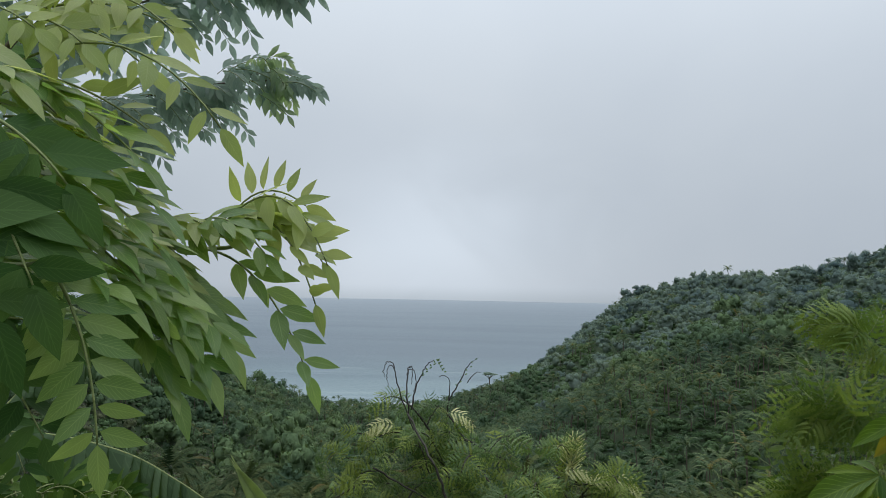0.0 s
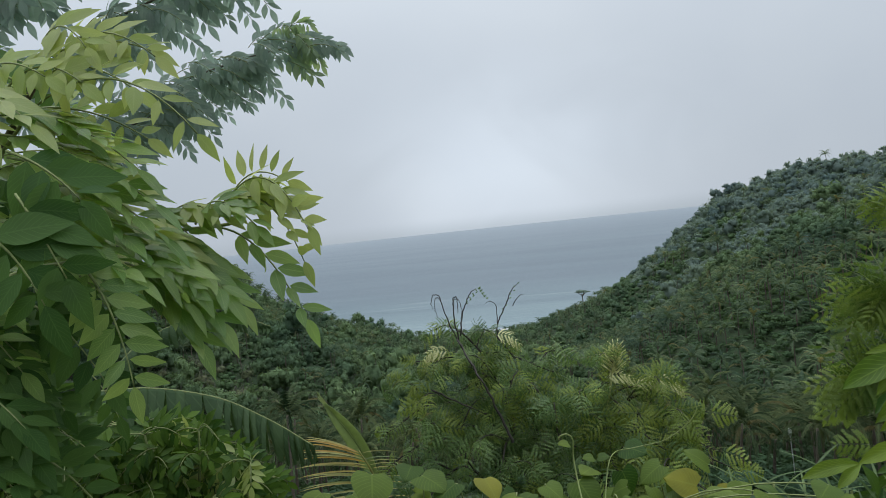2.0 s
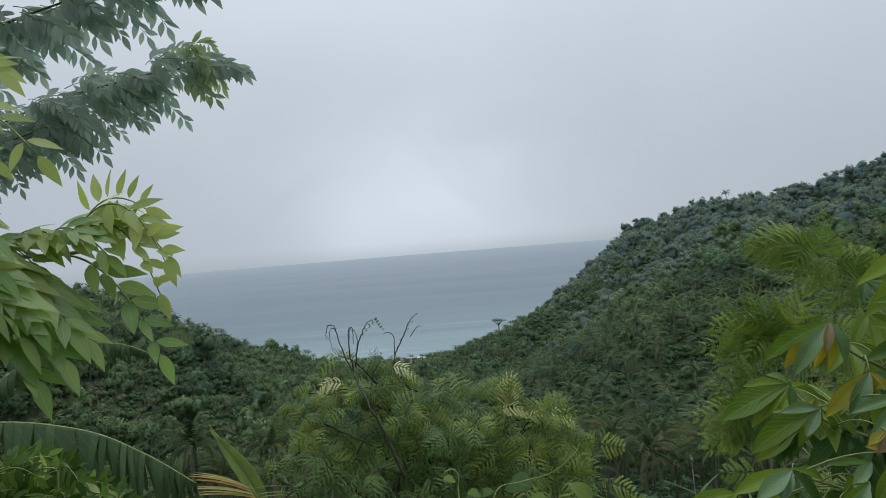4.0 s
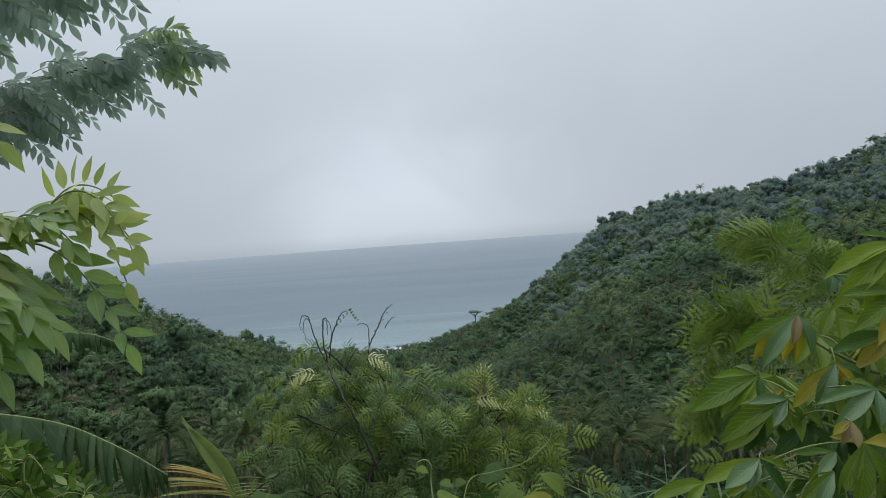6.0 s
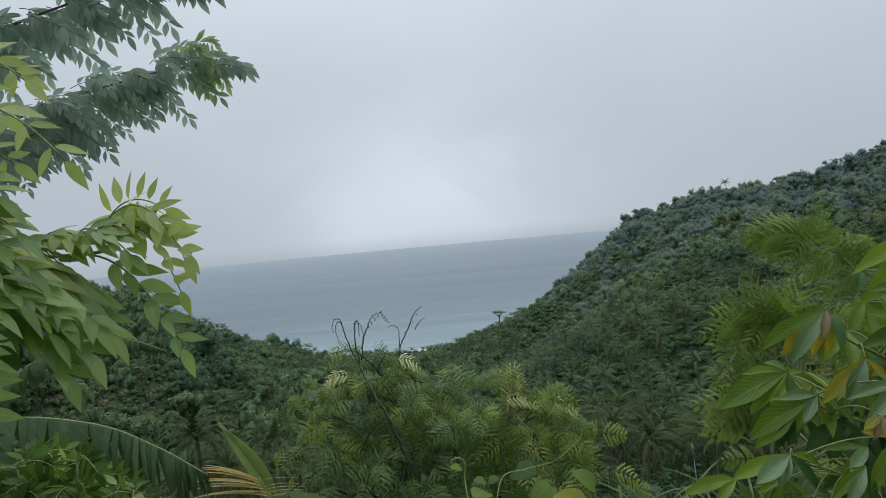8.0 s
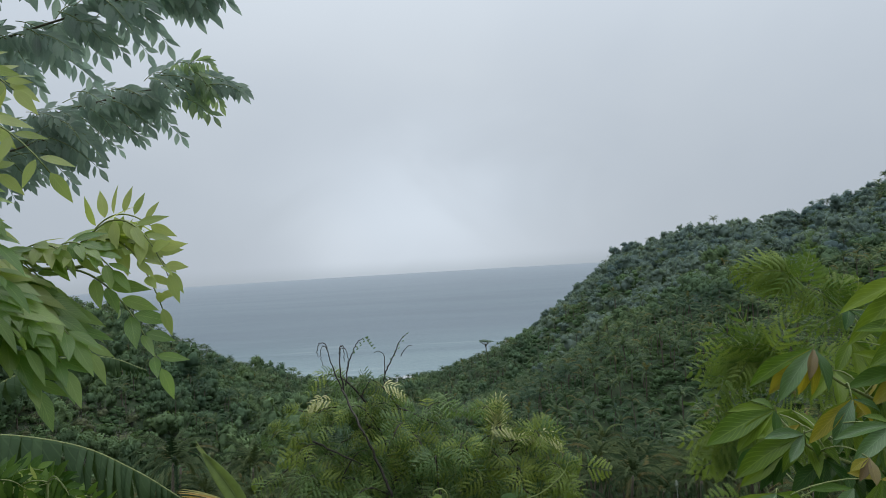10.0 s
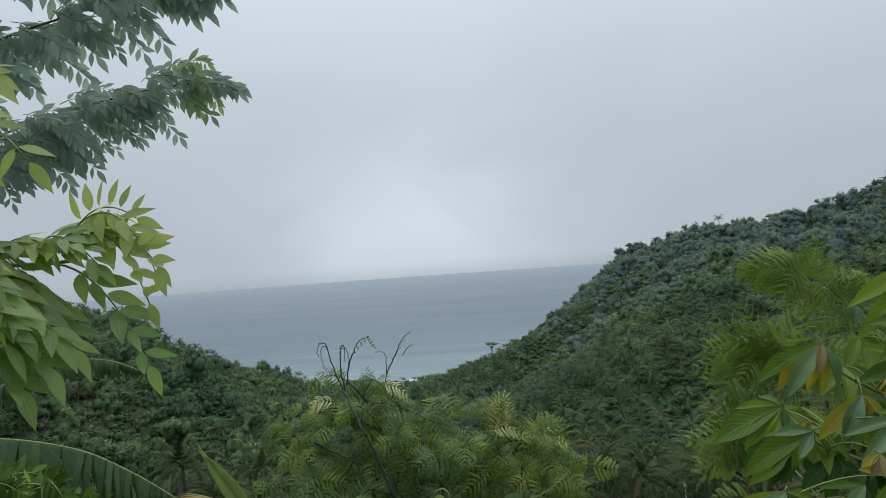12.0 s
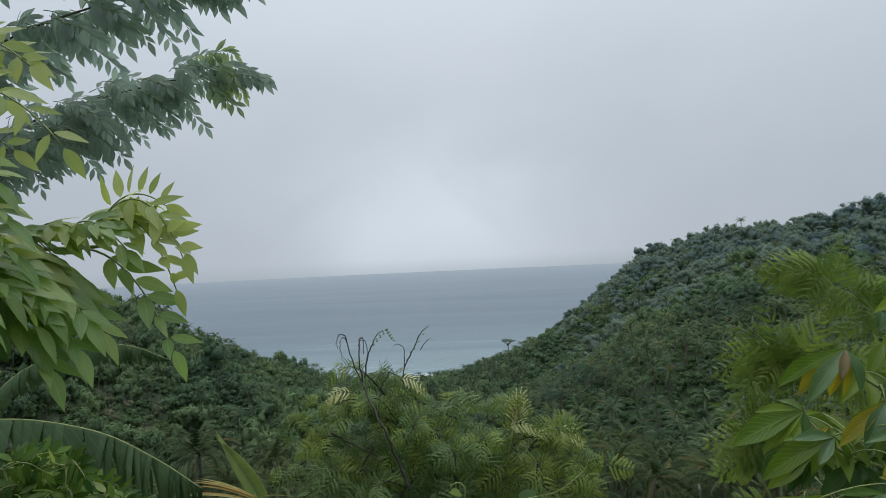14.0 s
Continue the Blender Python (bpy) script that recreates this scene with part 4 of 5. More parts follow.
def build_feathery_shrub():
    """The broad shrub with feathery leaves on the slope just below."""
    e = thing("feathery_shrub", "broad shrub with fine feathery green leaves and dead twigs", "shrub", (-0.1, 3.7, float(land(-0.1, 3.7))))
    o = Vector(e.location)
    rng = random.Random(31)
    foot = Vector((-0.1, 3.7, o.z))

    def bough(via, tip, leaves=9, size=0.24, top=0.5, fork=3):
        """A stem from the foot that leans out and arches over, with leaves to both sides and side twigs."""
        base = foot + Vector((rng.uniform(-0.1, 0.1), rng.uniform(-0.08, 0.08), 0))
        line = smooth_line([base, base.lerp(Vector(via), 0.6) + Vector((0, 0, 0.05)), Vector(via), Vector(tip)], 7)
        part("stem", mesh("stem", tube([q - o for q in line], taper(0.016, 0.003, len(line)), 6), M_TWIG), e)
        runs = [line[9:]]
        for k in range(fork):
            p = line[10 + 3 * k if 10 + 3 * k < len(line) else -3]
            w = Vector((rng.uniform(-1, 1), rng.uniform(-0.9, 0.1), rng.uniform(0.0, 0.7))).normalized() * rng.uniform(0.2, 0.34)
            side = bow(p, p + w * 0.55 + Vector((0, 0, 0.06)), p + w + Vector((0, 0, -0.03)), 8)
            part("side_stem", mesh("side_stem", tube([q - o for q in side], taper(0.006, 0.002, 9), 4), M_TWIG), e)
            runs.append(side[1:])
        for run in runs:
            n = int(2.1 * (leaves if run is runs[0] else max(4, leaves - 3)))
            spray = []
            for k in range(n):
                i = min(len(run) - 1, 1 + int((len(run) - 1) * (k + 0.9) / n))
                d = (run[i] - run[i - 1]).normalized()
                side = d.cross(Vector((0, 0, 1))).normalized() * (-1) ** k
                w = d * (0.55 if k < n - 1 else 1.3) + side * (0.9 if k < n - 1 else 0.1) + Vector((rng.gauss(0, 0.2), rng.gauss(-0.15, 0.2), rng.gauss(0.05, 0.25)))
                at = run[i - 1].lerp(run[i], rng.random()) - o
                m = basis(at, w, (rng.gauss(0, 0.35), -1.0, 0.4), size * 0.47 * rng.uniform(0.7, 1.3))
                upper = rng.random() < top * (0.5 + 0.5 * k / n)
                if run is runs[0]:
                    forms = TOP_FEATHERS if upper else FEATHERS
                    part("leaf", forms[rng.randrange(len(forms))], e, m)
                else:
                    p = moved(FEATHER_FORMS[rng.randrange(6)], m)
                    spray.append((p[0], p[1], p[2], np.where(p[3] == 0, 2 if upper else 0, 1)))
            if spray:
                part("leafy_spray", mesh("leafy_spray", joined(spray), [M_FEATHER, M_GREENSTEM, M_FEATHER_TOP]), e)
    # the tall heads behind, the arches that fall to both sides, and the low ones in front
    bough((-0.58, 3.45, 0.78), (-0.86, 3.40, 0.86), 9, 0.20, 0.9, 2)
    bough((-0.50, 3.45, 0.80), (-0.36, 3.42, 0.88), 8, 0.22, 0.6)
    bough((-0.36, 3.48, 0.80), (-0.10, 3.42, 0.74), 9, 0.22, 0.6)
    bough((-0.42, 3.40, 0.72), (-0.62, 3.30, 0.70), 8, 0.24, 0.3)
    bough((-0.25, 3.40, 0.68), (-0.15, 3.25, 0.62), 8, 0.24, 0.3)
    bough((-0.72, 3.45, 0.60), (-1.08, 3.40, 0.46), 10, 0.22, 0.8)
    bough((-0.75, 3.35, 0.42), (-1.14, 3.30, 0.26), 9, 0.24, 0.5)
    bough((-0.55, 3.30, 0.50), (-0.80, 3.15, 0.42), 9, 0.24, 0.2)
    bough((0.10, 3.45, 0.58), (0.24, 3.40, 0.68), 8, 0.20, 0.9, 2)
    bough((0.20, 3.45, 0.58), (0.46, 3.40, 0.62), 9, 0.22, 0.8)
    bough((0.30, 3.45, 0.56), (0.68, 3.38, 0.48), 10, 0.24, 0.9)
    bough((0.34, 3.40, 0.42), (0.72, 3.32, 0.28), 10, 0.24, 0.9)
    bough((0.05, 3.38, 0.48), (0.12, 3.22, 0.52), 8, 0.24, 0.4)
    bough((0.26, 3.35, 0.40), (0.42, 3.18, 0.36), 9, 0.24, 0.6)
    bough((-0.12, 3.35, 0.46), (-0.10, 3.15, 0.42), 9, 0.24, 0.1)
    bough((-0.36, 3.30, 0.42), (-0.42, 3.08, 0.32), 9, 0.24, 0.1)
    bough((-0.62, 3.25, 0.30), (-0.86, 3.05, 0.16), 9, 0.24, 0.1)
    bough((0.12, 3.30, 0.28), (0.22, 3.08, 0.20), 9, 0.24, 0.3)
    bough((0.40, 3.30, 0.24), (0.64, 3.12, 0.12), 9, 0.24, 0.7)
    bough((-0.15, 3.25, 0.24), (-0.16, 3.02, 0.12), 9, 0.24, 0.1)
    bough((-0.42, 3.22, 0.22), (-0.54, 3.0, 0.08), 9, 0.24, 0.1)
    bough((0.35, 3.55, 0.30), (0.86, 3.5, 0.10), 9, 0.24, 0.8)
    for px, py, pz, dx, dz in ((-0.66, 3.38, 0.90, -1.0, 0.15), (-0.70, 3.38, 0.92, -1.0, -0.2), (-0.40, 3.38, 0.97, 1.0, 0.0), (0.31, 3.3, 0.66, 0.9, 0.35), (0.42, 3.3, 0.68, 1.0, 0.0), (0.17, 3.3, 0.71, 0.8, 0.3)):
        part("pale_leaf", PALE_FEATHERS[0], e, basis(Vector((px, py, pz)) - o, (dx, -0.3, dz), (0, -0.6, 1), 0.13), "whitish young leaf")
    # a cream flower spike of many thin shoots
    ps = []
    for i in range(46):
        t = i / 46
        a = i * 2.4
        p = Vector((0.205 + 0.03 * t + 0.012 * math.cos(a), 3.3 + 0.012 * math.sin(a), 0.74 + 0.15 * t))
        ln = rng.uniform(0.035, 0.07) * (1.15 - 0.6 * t)
        ps.append(tube([p - o, p + Vector((ln * math.cos(a), ln * math.sin(a), ln * 0.8)) - o], [0.0032, 0.0014], 4))
    ps.append(tube([Vector((0.16, 3.3, 0.55)) - o, Vector((0.215, 3.3, 0.80)) - o, Vector((0.22, 3.3, 0.92)) - o], [0.006, 0.005, 0.003], 5))
    part("flower_spike", mesh("flower_spike", joined(ps), M_PALE), e, None, "cream flower spike")

    def twig(points, r0, r1):
        line = smooth_line([Vector(p) - o for p in points], 6)
        line = [p + Vector((rng.gauss(0, 0.0022), rng.gauss(0, 0.003), rng.gauss(0, 0.0022))) for p in line]
        part("twig", mesh("twig", tube(line, taper(r0 * 0.9, r1 * 0.8, len(line)), 5), M_TWIG), e, None, "dead curling twig")
    twig([(-0.42, 3.3, 0.55), (-0.50, 3.3, 0.75), (-0.60, 3.3, 0.99), (-0.655, 3.3, 1.15), (-0.675, 3.3, 1.225), (-0.705, 3.3, 1.235), (-0.72, 3.3, 1.20), (-0.718, 3.3, 1.16)], 0.005, 0.0016)
    twig([(-0.585, 3.3, 0.95), (-0.60, 3.3, 1.06), (-0.60, 3.3, 1.18), (-0.59, 3.3, 1.215), (-0.575, 3.3, 1.20), (-0.578, 3.3, 1.13)], 0.005, 0.002)
    twig([(-0.58, 3.3, 1.0), (-0.55, 3.3, 1.13), (-0.51, 3.3, 1.22), (-0.47, 3.3, 1.25)], 0.005, 0.002)
    twig([(-0.41, 3.6, 0.90), (-0.40, 3.6, 1.0), (-0.395, 3.6, 1.10), (-0.42, 3.6, 1.135), (-0.46, 3.6, 1.13)], 0.004, 0.0015)
    twig([(-0.40, 3.6, 1.0), (-0.35, 3.6, 1.09), (-0.30, 3.6, 1.19), (-0.265, 3.6, 1.22)], 0.005, 0.002)
    twig([(-0.5, 3.3, 0.93), (-0.47, 3.3, 0.99), (-0.44, 3.3, 1.03)], 0.004, 0.002)
    twig([(-0.33, 3.0, 0.50), (-0.382, 3.0, 0.639), (-0.455, 3.0, 0.823), (-0.59, 3.26, 0.985)], 0.0085, 0.006)
    twig([(-0.668, 3.3, 1.20), (-0.69, 3.31, 1.22), (-0.705, 3.31, 1.19), (-0.702, 3.31, 1.14), (-0.692, 3.31, 1.11)], 0.003, 0.0015)
    twig([(-0.60, 3.3, 1.17), (-0.592, 3.31, 1.20), (-0.565, 3.31, 1.185), (-0.56, 3.31, 1.12), (-0.572, 3.31, 1.09)], 0.003, 0.0015)
    twig([(-0.30, 3.6, 1.10), (-0.26, 3.6, 1.15), (-0.235, 3.6, 1.16)], 0.003, 0.0015)
    twig([(-0.75, 3.2, 0.74), (-0.6, 3.2, 0.66), (-0.45, 3.2, 0.58)], 0.006, 0.004)
    # small leaflets still on two of the twigs
    small = mesh("small_leaflet", blade(0.45, 3, 0.1, 0.1), M_FEATHER)
    for a, b, y in (((-0.53, 1.17), (-0.455, 1.245), 3.3), ((-0.455, 1.25), (-0.42, 1.19), 3.3), ((-0.37, 1.06), (-0.262, 1.225), 3.6)):
        for i in range(9):
            t = i / 8
            p = Vector((a[0] + (b[0] - a[0]) * t, y, a[1] + (b[1] - a[1]) * t))
            part("leaflet", small, e, basis(p - o, ((-1) ** i * 0.6 + 0.3, -0.2, 0.5), (0, -1, 0.2), 0.016))


def build_right_feathery():
    e = thing("feathery_sapling", "slender sapling with light green feathery leaves behind the cassava", "sapling", (3.75, 5.9, float(land(3.75, 5.9))))
    o = Vector(e.location)
    rng = random.Random(51)
    upper = smooth_line([(3.75, 5.9, o.z), (3.82, 5.9, -0.2), (3.85, 5.9, 0.5), (3.63, 5.9, 0.85), (3.39, 5.9, 1.07), (3.19, 5.9, 1.19), (3.03, 5.88, 1.30)], 6)
    lower = smooth_line([(3.8, 5.9, 0.0), (3.4, 5.5, 0.36), (2.95, 5.2, 0.60), (2.62, 5.1, 0.72), (2.38, 5.1, 0.74), (2.2, 5.08, 0.68)], 6)
    bottom = smooth_line([(3.78, 5.9, -0.6), (3.1, 5.4, -0.1), (2.55, 5.15, 0.14), (2.25, 5.1, 0.18), (2.1, 5.08, 0.12)], 6)
    for line, r in ((upper, 0.022), (lower, 0.014), (bottom, 0.012)):
        part("stem", mesh("stem", tube([q - o for q in line], taper(r, 0.005, len(line)), 6), M_GREENSTEM), e)

    def frond(at, along, size, form=None):
        part("leaf", LIGHT_FEATHERS[rng.randrange(4) if form is None else form], e, basis(Vector(at) - o, along, (rng.gauss(0, 0.3), -1.0, 0.45), size * 0.85))
    # the head of drooping leaves at the stem's end
    for along, size in (((-0.9, -0.1, 0.55), 0.48), ((-1, -0.3, 0.15), 0.46), ((-1, -0.2, 0.4), 0.5), ((-0.8, -0.5, 0.3), 0.44), ((-0.5, -0.2, 0.9), 0.26), ((0.1, -0.3, 0.9), 0.22), ((-0.5, -0.7, -0.2), 0.40), ((-0.8, 0.3, -0.1), 0.38)):
        frond(upper[-1], along, size)
    for k in range(14, len(upper) - 2, 2):
        for q in (-1, 1):
            if k > 22 or rng.random() < 0.8:
                frond(upper[k], (-0.5 + 0.5 * q + rng.gauss(0, 0.2), -0.45 + rng.gauss(0, 0.3), (0.35 if q > 0 else -0.35) + rng.gauss(0, 0.2)), rng.uniform(0.26, 0.36))
    # a curled young leaf standing on the stem
    frond((3.38, 5.9, 1.09), (0.25, -0.2, 1), 0.24, 3)
    frond((3.36, 5.9, 1.09), (0.9, -0.3, 0.55), 0.40, 2)
    for line, start in ((lower, 9), (bottom, 8)):
        for along, size in (((-1, -0.2, 0.1), 0.34), ((-0.7, -0.3, -0.7), 0.42), ((-0.4, -0.4, 0.6), 0.26)):
            frond(line[-1], along, size)
        for k in range(start, len(line) - 1):
            for q in (-1, 1):
                frond(line[k], (-0.6 + 0.35 * q + rng.gauss(0, 0.2), -0.5 + rng.gauss(0, 0.2), 0.45 * q + rng.gauss(-0.1, 0.15)), rng.uniform(0.28, 0.40))
    # more leaves lower down, between the two stems and below
    for i in range(34):
        x = rng.uniform(2.6, 4.6)
        top = 0.55 + 0.32 * (x - 2.35)
        frond((x, rng.uniform(5.2, 6.4), rng.uniform(-0.9, min(top, 0.95))), (rng.uniform(-1, 0.5), rng.uniform(-0.9, 0.1), rng.uniform(-0.3, 0.35)), rng.uniform(0.34, 0.46))
    for k in range(14):
        p = Vector((rng.uniform(2.4, 4.4), rng.uniform(5.4, 6.2), rng.uniform(-0.2, 0.7)))
        foot = Vector((3.75 + rng.uniform(-0.2, 0.2), 5.9, o.z))
        part("stem", mesh("stem", tube(bow(foot - o, foot.lerp(p, 0.5) + Vector((0, 0, 0.2)) - o, p - o, 6), taper(0.012, 0.004, 7), 5), M_GREENSTEM), e)


def lobe_proto(seed, wide=1.0, curl=0.22):
    """One lobe of a hand-shaped leaf, one long: narrow at its foot, broadest past the middle, pointed and arching down, with an uneven edge."""
    rng = random.Random(seed)
    v, f, uv, rows = [], [], [], 11
    bend = rng.uniform(-0.05, 0.05)
    for i in range(rows + 1):
        y = i / rows
        w = wide * 0.5 * (0.10 * (1 - y) + math.sin(math.pi * min(1, y ** 1.35)) ** 0.85 * (1 - 0.25 * y ** 4)) * rng.uniform(0.96, 1.04)
        if i == rows:
            w = 0.004
        for q in (-1, -0.5, 0, 0.5, 1):
            v.append((q * w + bend * math.sin(math.pi * y), y, 0.10 * y * (1 - y) - curl * y ** 2.2 + 0.16 * w * abs(q) + 0.02 * math.sin(9 * y + 2 * q) * w * abs(q)))
            uv.append((q, y))
        if i:
            a = 5 * (i - 1)
            for k in range(4):
                f += [(a + k, a + k + 1, a + k + 6), (a + k, a + k + 6, a + k + 5)]
    return proto(v, f, uv)


def build_cassava():
    e = thing("cassava_plant", "cassava plant with wet hand-shaped green leaves", "plant", (2.45, 3.5, float(land(2.45, 3.5))))
    o = Vector(e.location)
    rng = random.Random(61)
    stems = (((2.45, 3.5, o.z), (2.55, 3.45, -0.2), (2.45, 3.3, 0.58), (2.19, 3.2, 0.77), (1.91, 3.1, 0.93), (1.81, 3.1, 1.05)),
             ((2.5, 3.47, -0.4), (2.32, 3.3, 0.29), (2.0, 3.2, 0.48), (1.76, 3.1, 0.6), (1.65, 3.2, 0.74)),
             ((2.55, 3.45, -0.2), (2.62, 3.4, 0.24), (2.59, 3.3, 0.88), (2.38, 3.1, 1.29)),
             ((2.48, 3.48, -0.6), (2.3, 3.3, -0.01), (1.84, 3.1, 0.25), (1.53, 2.95, 0.40)))
    lines = []
    for p in stems:
        branch(e, [Vector(q) - o for q in p], 0.016, 0.005, M_GREENSTEM, "stem")
        lines.append(smooth_line(p, 8))
    mats = {"green": M_CASSAVA, "dark": M_CASSAVA_SHADE, "wet": M_CASSAVA_PALE, "yellow": M_CASSAVA_YELLOW, "brown": M_BROWNLEAF}
    forms = {k: [mesh(k + "_lobe", lobe_proto(7 * i + len(k), 0.9 + 0.1 * i, 0.10 + 0.09 * i), m) for i in range(3)] for k, m in mats.items()}

    def leaf(hub, *lobes):
        hub = Vector(hub)
        near = min((q for ln in lines for q in ln), key=lambda q: (q - hub).length + abs(q.z - hub.z + 0.12))
        stalk = part("leaf_stalk", mesh("leaf_stalk", tube(bow(near - o, (near + hub) / 2 + Vector((0, 0, 0.04)) - o, hub - o, 6), taper(0.0042, 0.0028, 7), 5), M_GREENSTEM), e)
        for way, wide, kind in lobes:
            way = Vector(way)
            up = Vector((way.x * 0.35, -0.75, 0.75)) + Vector((rng.gauss(0, 0.15), 0, 0))
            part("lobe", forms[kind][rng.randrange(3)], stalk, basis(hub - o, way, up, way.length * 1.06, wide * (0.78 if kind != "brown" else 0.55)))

    leaf((1.81, 3.10, 1.09), ((-0.29, 0.11, -0.16), 0.30, "green"), ((-0.21, 0.07, -0.21), 0.30, "green"), ((-0.20, -0.05, -0.21), 0.36, "wet"), ((0.05, -0.07, -0.18), 0.44, "wet"), ((-0.08, 0.01, -0.22), 0.30, "yellow"), ((-0.02, -0.02, -0.22), 0.30, "yellow"), ((-0.06, -0.09, -0.11), 0.50, "brown"))
    leaf((1.93, 3.00, 0.85), ((-0.13, -0.09, -0.16), 0.40, "wet"), ((-0.22, -0.02, -0.18), 0.34, "yellow"), ((-0.16, 0.05, -0.13), 0.30, "green"), ((0.08, -0.04, -0.10), 0.42, "yellow"), ((0.18, 0.04, -0.07), 0.30, "wet"))
    leaf((1.64, 3.20, 0.77), ((-0.34, -0.02, -0.12), 0.42, "green"), ((-0.22, -0.07, -0.15), 0.34, "green"), ((-0.07, 0.09, 0.06), 0.45, "green"), ((-0.03, -0.09, -0.09), 0.40, "dark"), ((-0.20, 0.07, 0.01), 0.30, "green"))
    leaf((1.71, 3.05, 0.68), ((-0.19, -0.07, 0.03), 0.36, "wet"), ((-0.11, -0.09, -0.09), 0.44, "wet"), ((-0.33, 0.02, -0.16), 0.34, "green"), ((-0.21, 0.07, -0.08), 0.32, "green"), ((0.11, 0.05, -0.17), 0.36, "dark"))
    leaf((1.74, 3.30, 0.52), ((-0.25, -0.02, -0.14), 0.34, "green"), ((-0.17, -0.04, -0.16), 0.36, "dark"), ((0.06, -0.07, -0.17), 0.40, "dark"), ((-0.11, -0.09, -0.12), 0.36, "dark"))
    leaf((2.00, 2.80, 0.77), ((-0.25, -0.02, -0.01), 0.26, "wet"), ((-0.22, -0.09, -0.11), 0.36, "wet"), ((-0.04, -0.11, -0.12), 0.42, "wet"), ((0.14, -0.04, -0.07), 0.40, "green"), ((-0.08, 0.09, 0.04), 0.34, "green"))
    leaf((1.87, 2.70, 0.56), ((-0.14, -0.05, -0.20), 0.38, "green"), ((-0.07, -0.09, -0.24), 0.42, "green"), ((0.07, -0.07, -0.15), 0.42, "green"), ((-0.12, 0.02, 0.04), 0.45, "yellow"), ((0.21, 0.04, -0.02), 0.40, "green"))
    leaf((1.82, 2.70, 0.66), ((-0.01, -0.07, -0.09), 0.80, "brown"), ((-0.06, -0.05, -0.07), 0.60, "brown"), ((-0.09, -0.02, -0.04), 0.55, "yellow"))
    leaf((2.29, 3.00, 1.42), ((-0.36, -0.02, -0.08), 0.28, "green"), ((-0.17, 0.07, 0.06), 0.28, "green"), ((-0.36, -0.09, -0.23), 0.28, "green"), ((-0.23, -0.11, -0.27), 0.30, "green"), ((-0.09, -0.11, -0.30), 0.40, "green"))
    leaf((2.23, 2.90, 1.18), ((-0.27, 0.02, 0.04), 0.32, "green"), ((-0.26, -0.04, -0.12), 0.36, "green"), ((-0.19, -0.09, -0.19), 0.36, "green"), ((-0.01, -0.09, -0.20), 0.40, "dark"))
    leaf((2.29, 3.10, 0.96), ((-0.24, 0.04, 0.10), 0.32, "green"), ((-0.31, -0.02, -0.04), 0.34, "dark"), ((-0.22, -0.09, -0.11), 0.38, "green"), ((-0.03, -0.09, -0.18), 0.40, "dark"))
    leaf((1.49, 2.90, 0.45), ((-0.27, -0.02, -0.08), 0.36, "green"), ((-0.19, -0.09, -0.08), 0.50, "wet"), ((-0.09, -0.09, -0.10), 0.45, "wet"), ((0.10, -0.04, -0.15), 0.42, "dark"), ((0.17, 0.04, -0.06), 0.38, "green"))
    leaf((1.80, 2.80, 0.49), ((-0.13, -0.01, -0.11), 0.34, "green"), ((-0.12, -0.09, -0.05), 0.44, "wet"), ((-0.05, -0.09, -0.09), 0.38, "dark"), ((-0.16, 0.07, -0.01), 0.36, "dark"))
    leaf((1.73, 2.70, 0.44), ((-0.16, -0.02, -0.12), 0.34, "green"), ((-0.12, -0.09, -0.11), 0.40, "wet"), ((0.00, -0.05, -0.15), 0.38, "dark"), ((-0.09, 0.04, -0.05), 0.30, "green"))
    leaf((1.30, 3.10, 0.27), ((-0.25, -0.02, -0.02), 0.34, "green"), ((-0.11, 0.04, 0.01), 0.34, "green"), ((-0.13, -0.09, -0.06), 0.40, "green"), ((0.05, -0.07, -0.11), 0.40, "dark"))
    leaf((1.86, 3.15, 0.52), ((-0.19, -0.04, -0.12), 0.42, "dark"), ((-0.09, -0.09, -0.18), 0.42, "dark"), ((0.11, -0.04, -0.14), 0.42, "dark"), ((0.14, 0.04, -0.01), 0.40, "dark"))

    def hand(hub, along, size, kind):
        """A whole leaf of five lobes round its stalk's end."""
        d = Vector(along).normalized()
        side = d.cross(Vector((0, 0, 1))).normalized()
        lobes = []
        for a in (-1.25, -0.62, 0, 0.62, 1.25):
            w = d * math.cos(a) + side * math.sin(a) + Vector((0, 0, -rng.uniform(0.15, 0.6)))
            lobes.append((w.normalized() * size * (1 - 0.2 * abs(a)) * rng.uniform(0.85, 1.1), rng.uniform(0.32, 0.42), kind))
        leaf(hub, *lobes)
    # the plant's depth: leaves further in, coloured darker below in place of shade
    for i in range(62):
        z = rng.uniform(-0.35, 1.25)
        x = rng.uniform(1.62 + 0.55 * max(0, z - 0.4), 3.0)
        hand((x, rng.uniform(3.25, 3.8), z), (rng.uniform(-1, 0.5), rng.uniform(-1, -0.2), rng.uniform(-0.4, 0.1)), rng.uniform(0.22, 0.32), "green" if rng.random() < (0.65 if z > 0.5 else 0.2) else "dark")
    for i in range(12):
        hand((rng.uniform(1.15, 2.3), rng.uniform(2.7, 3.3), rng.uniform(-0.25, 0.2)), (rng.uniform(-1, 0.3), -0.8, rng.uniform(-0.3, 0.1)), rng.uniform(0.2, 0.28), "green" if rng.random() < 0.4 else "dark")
    for i in range(8):
        hand((rng.uniform(2.3, 2.9), rng.uniform(2.7, 3.1), rng.uniform(0.3, 1.35)), (rng.uniform(-1, 0.3), -0.7, rng.uniform(-0.3, 0.1)), rng.uniform(0.24, 0.32), "green")


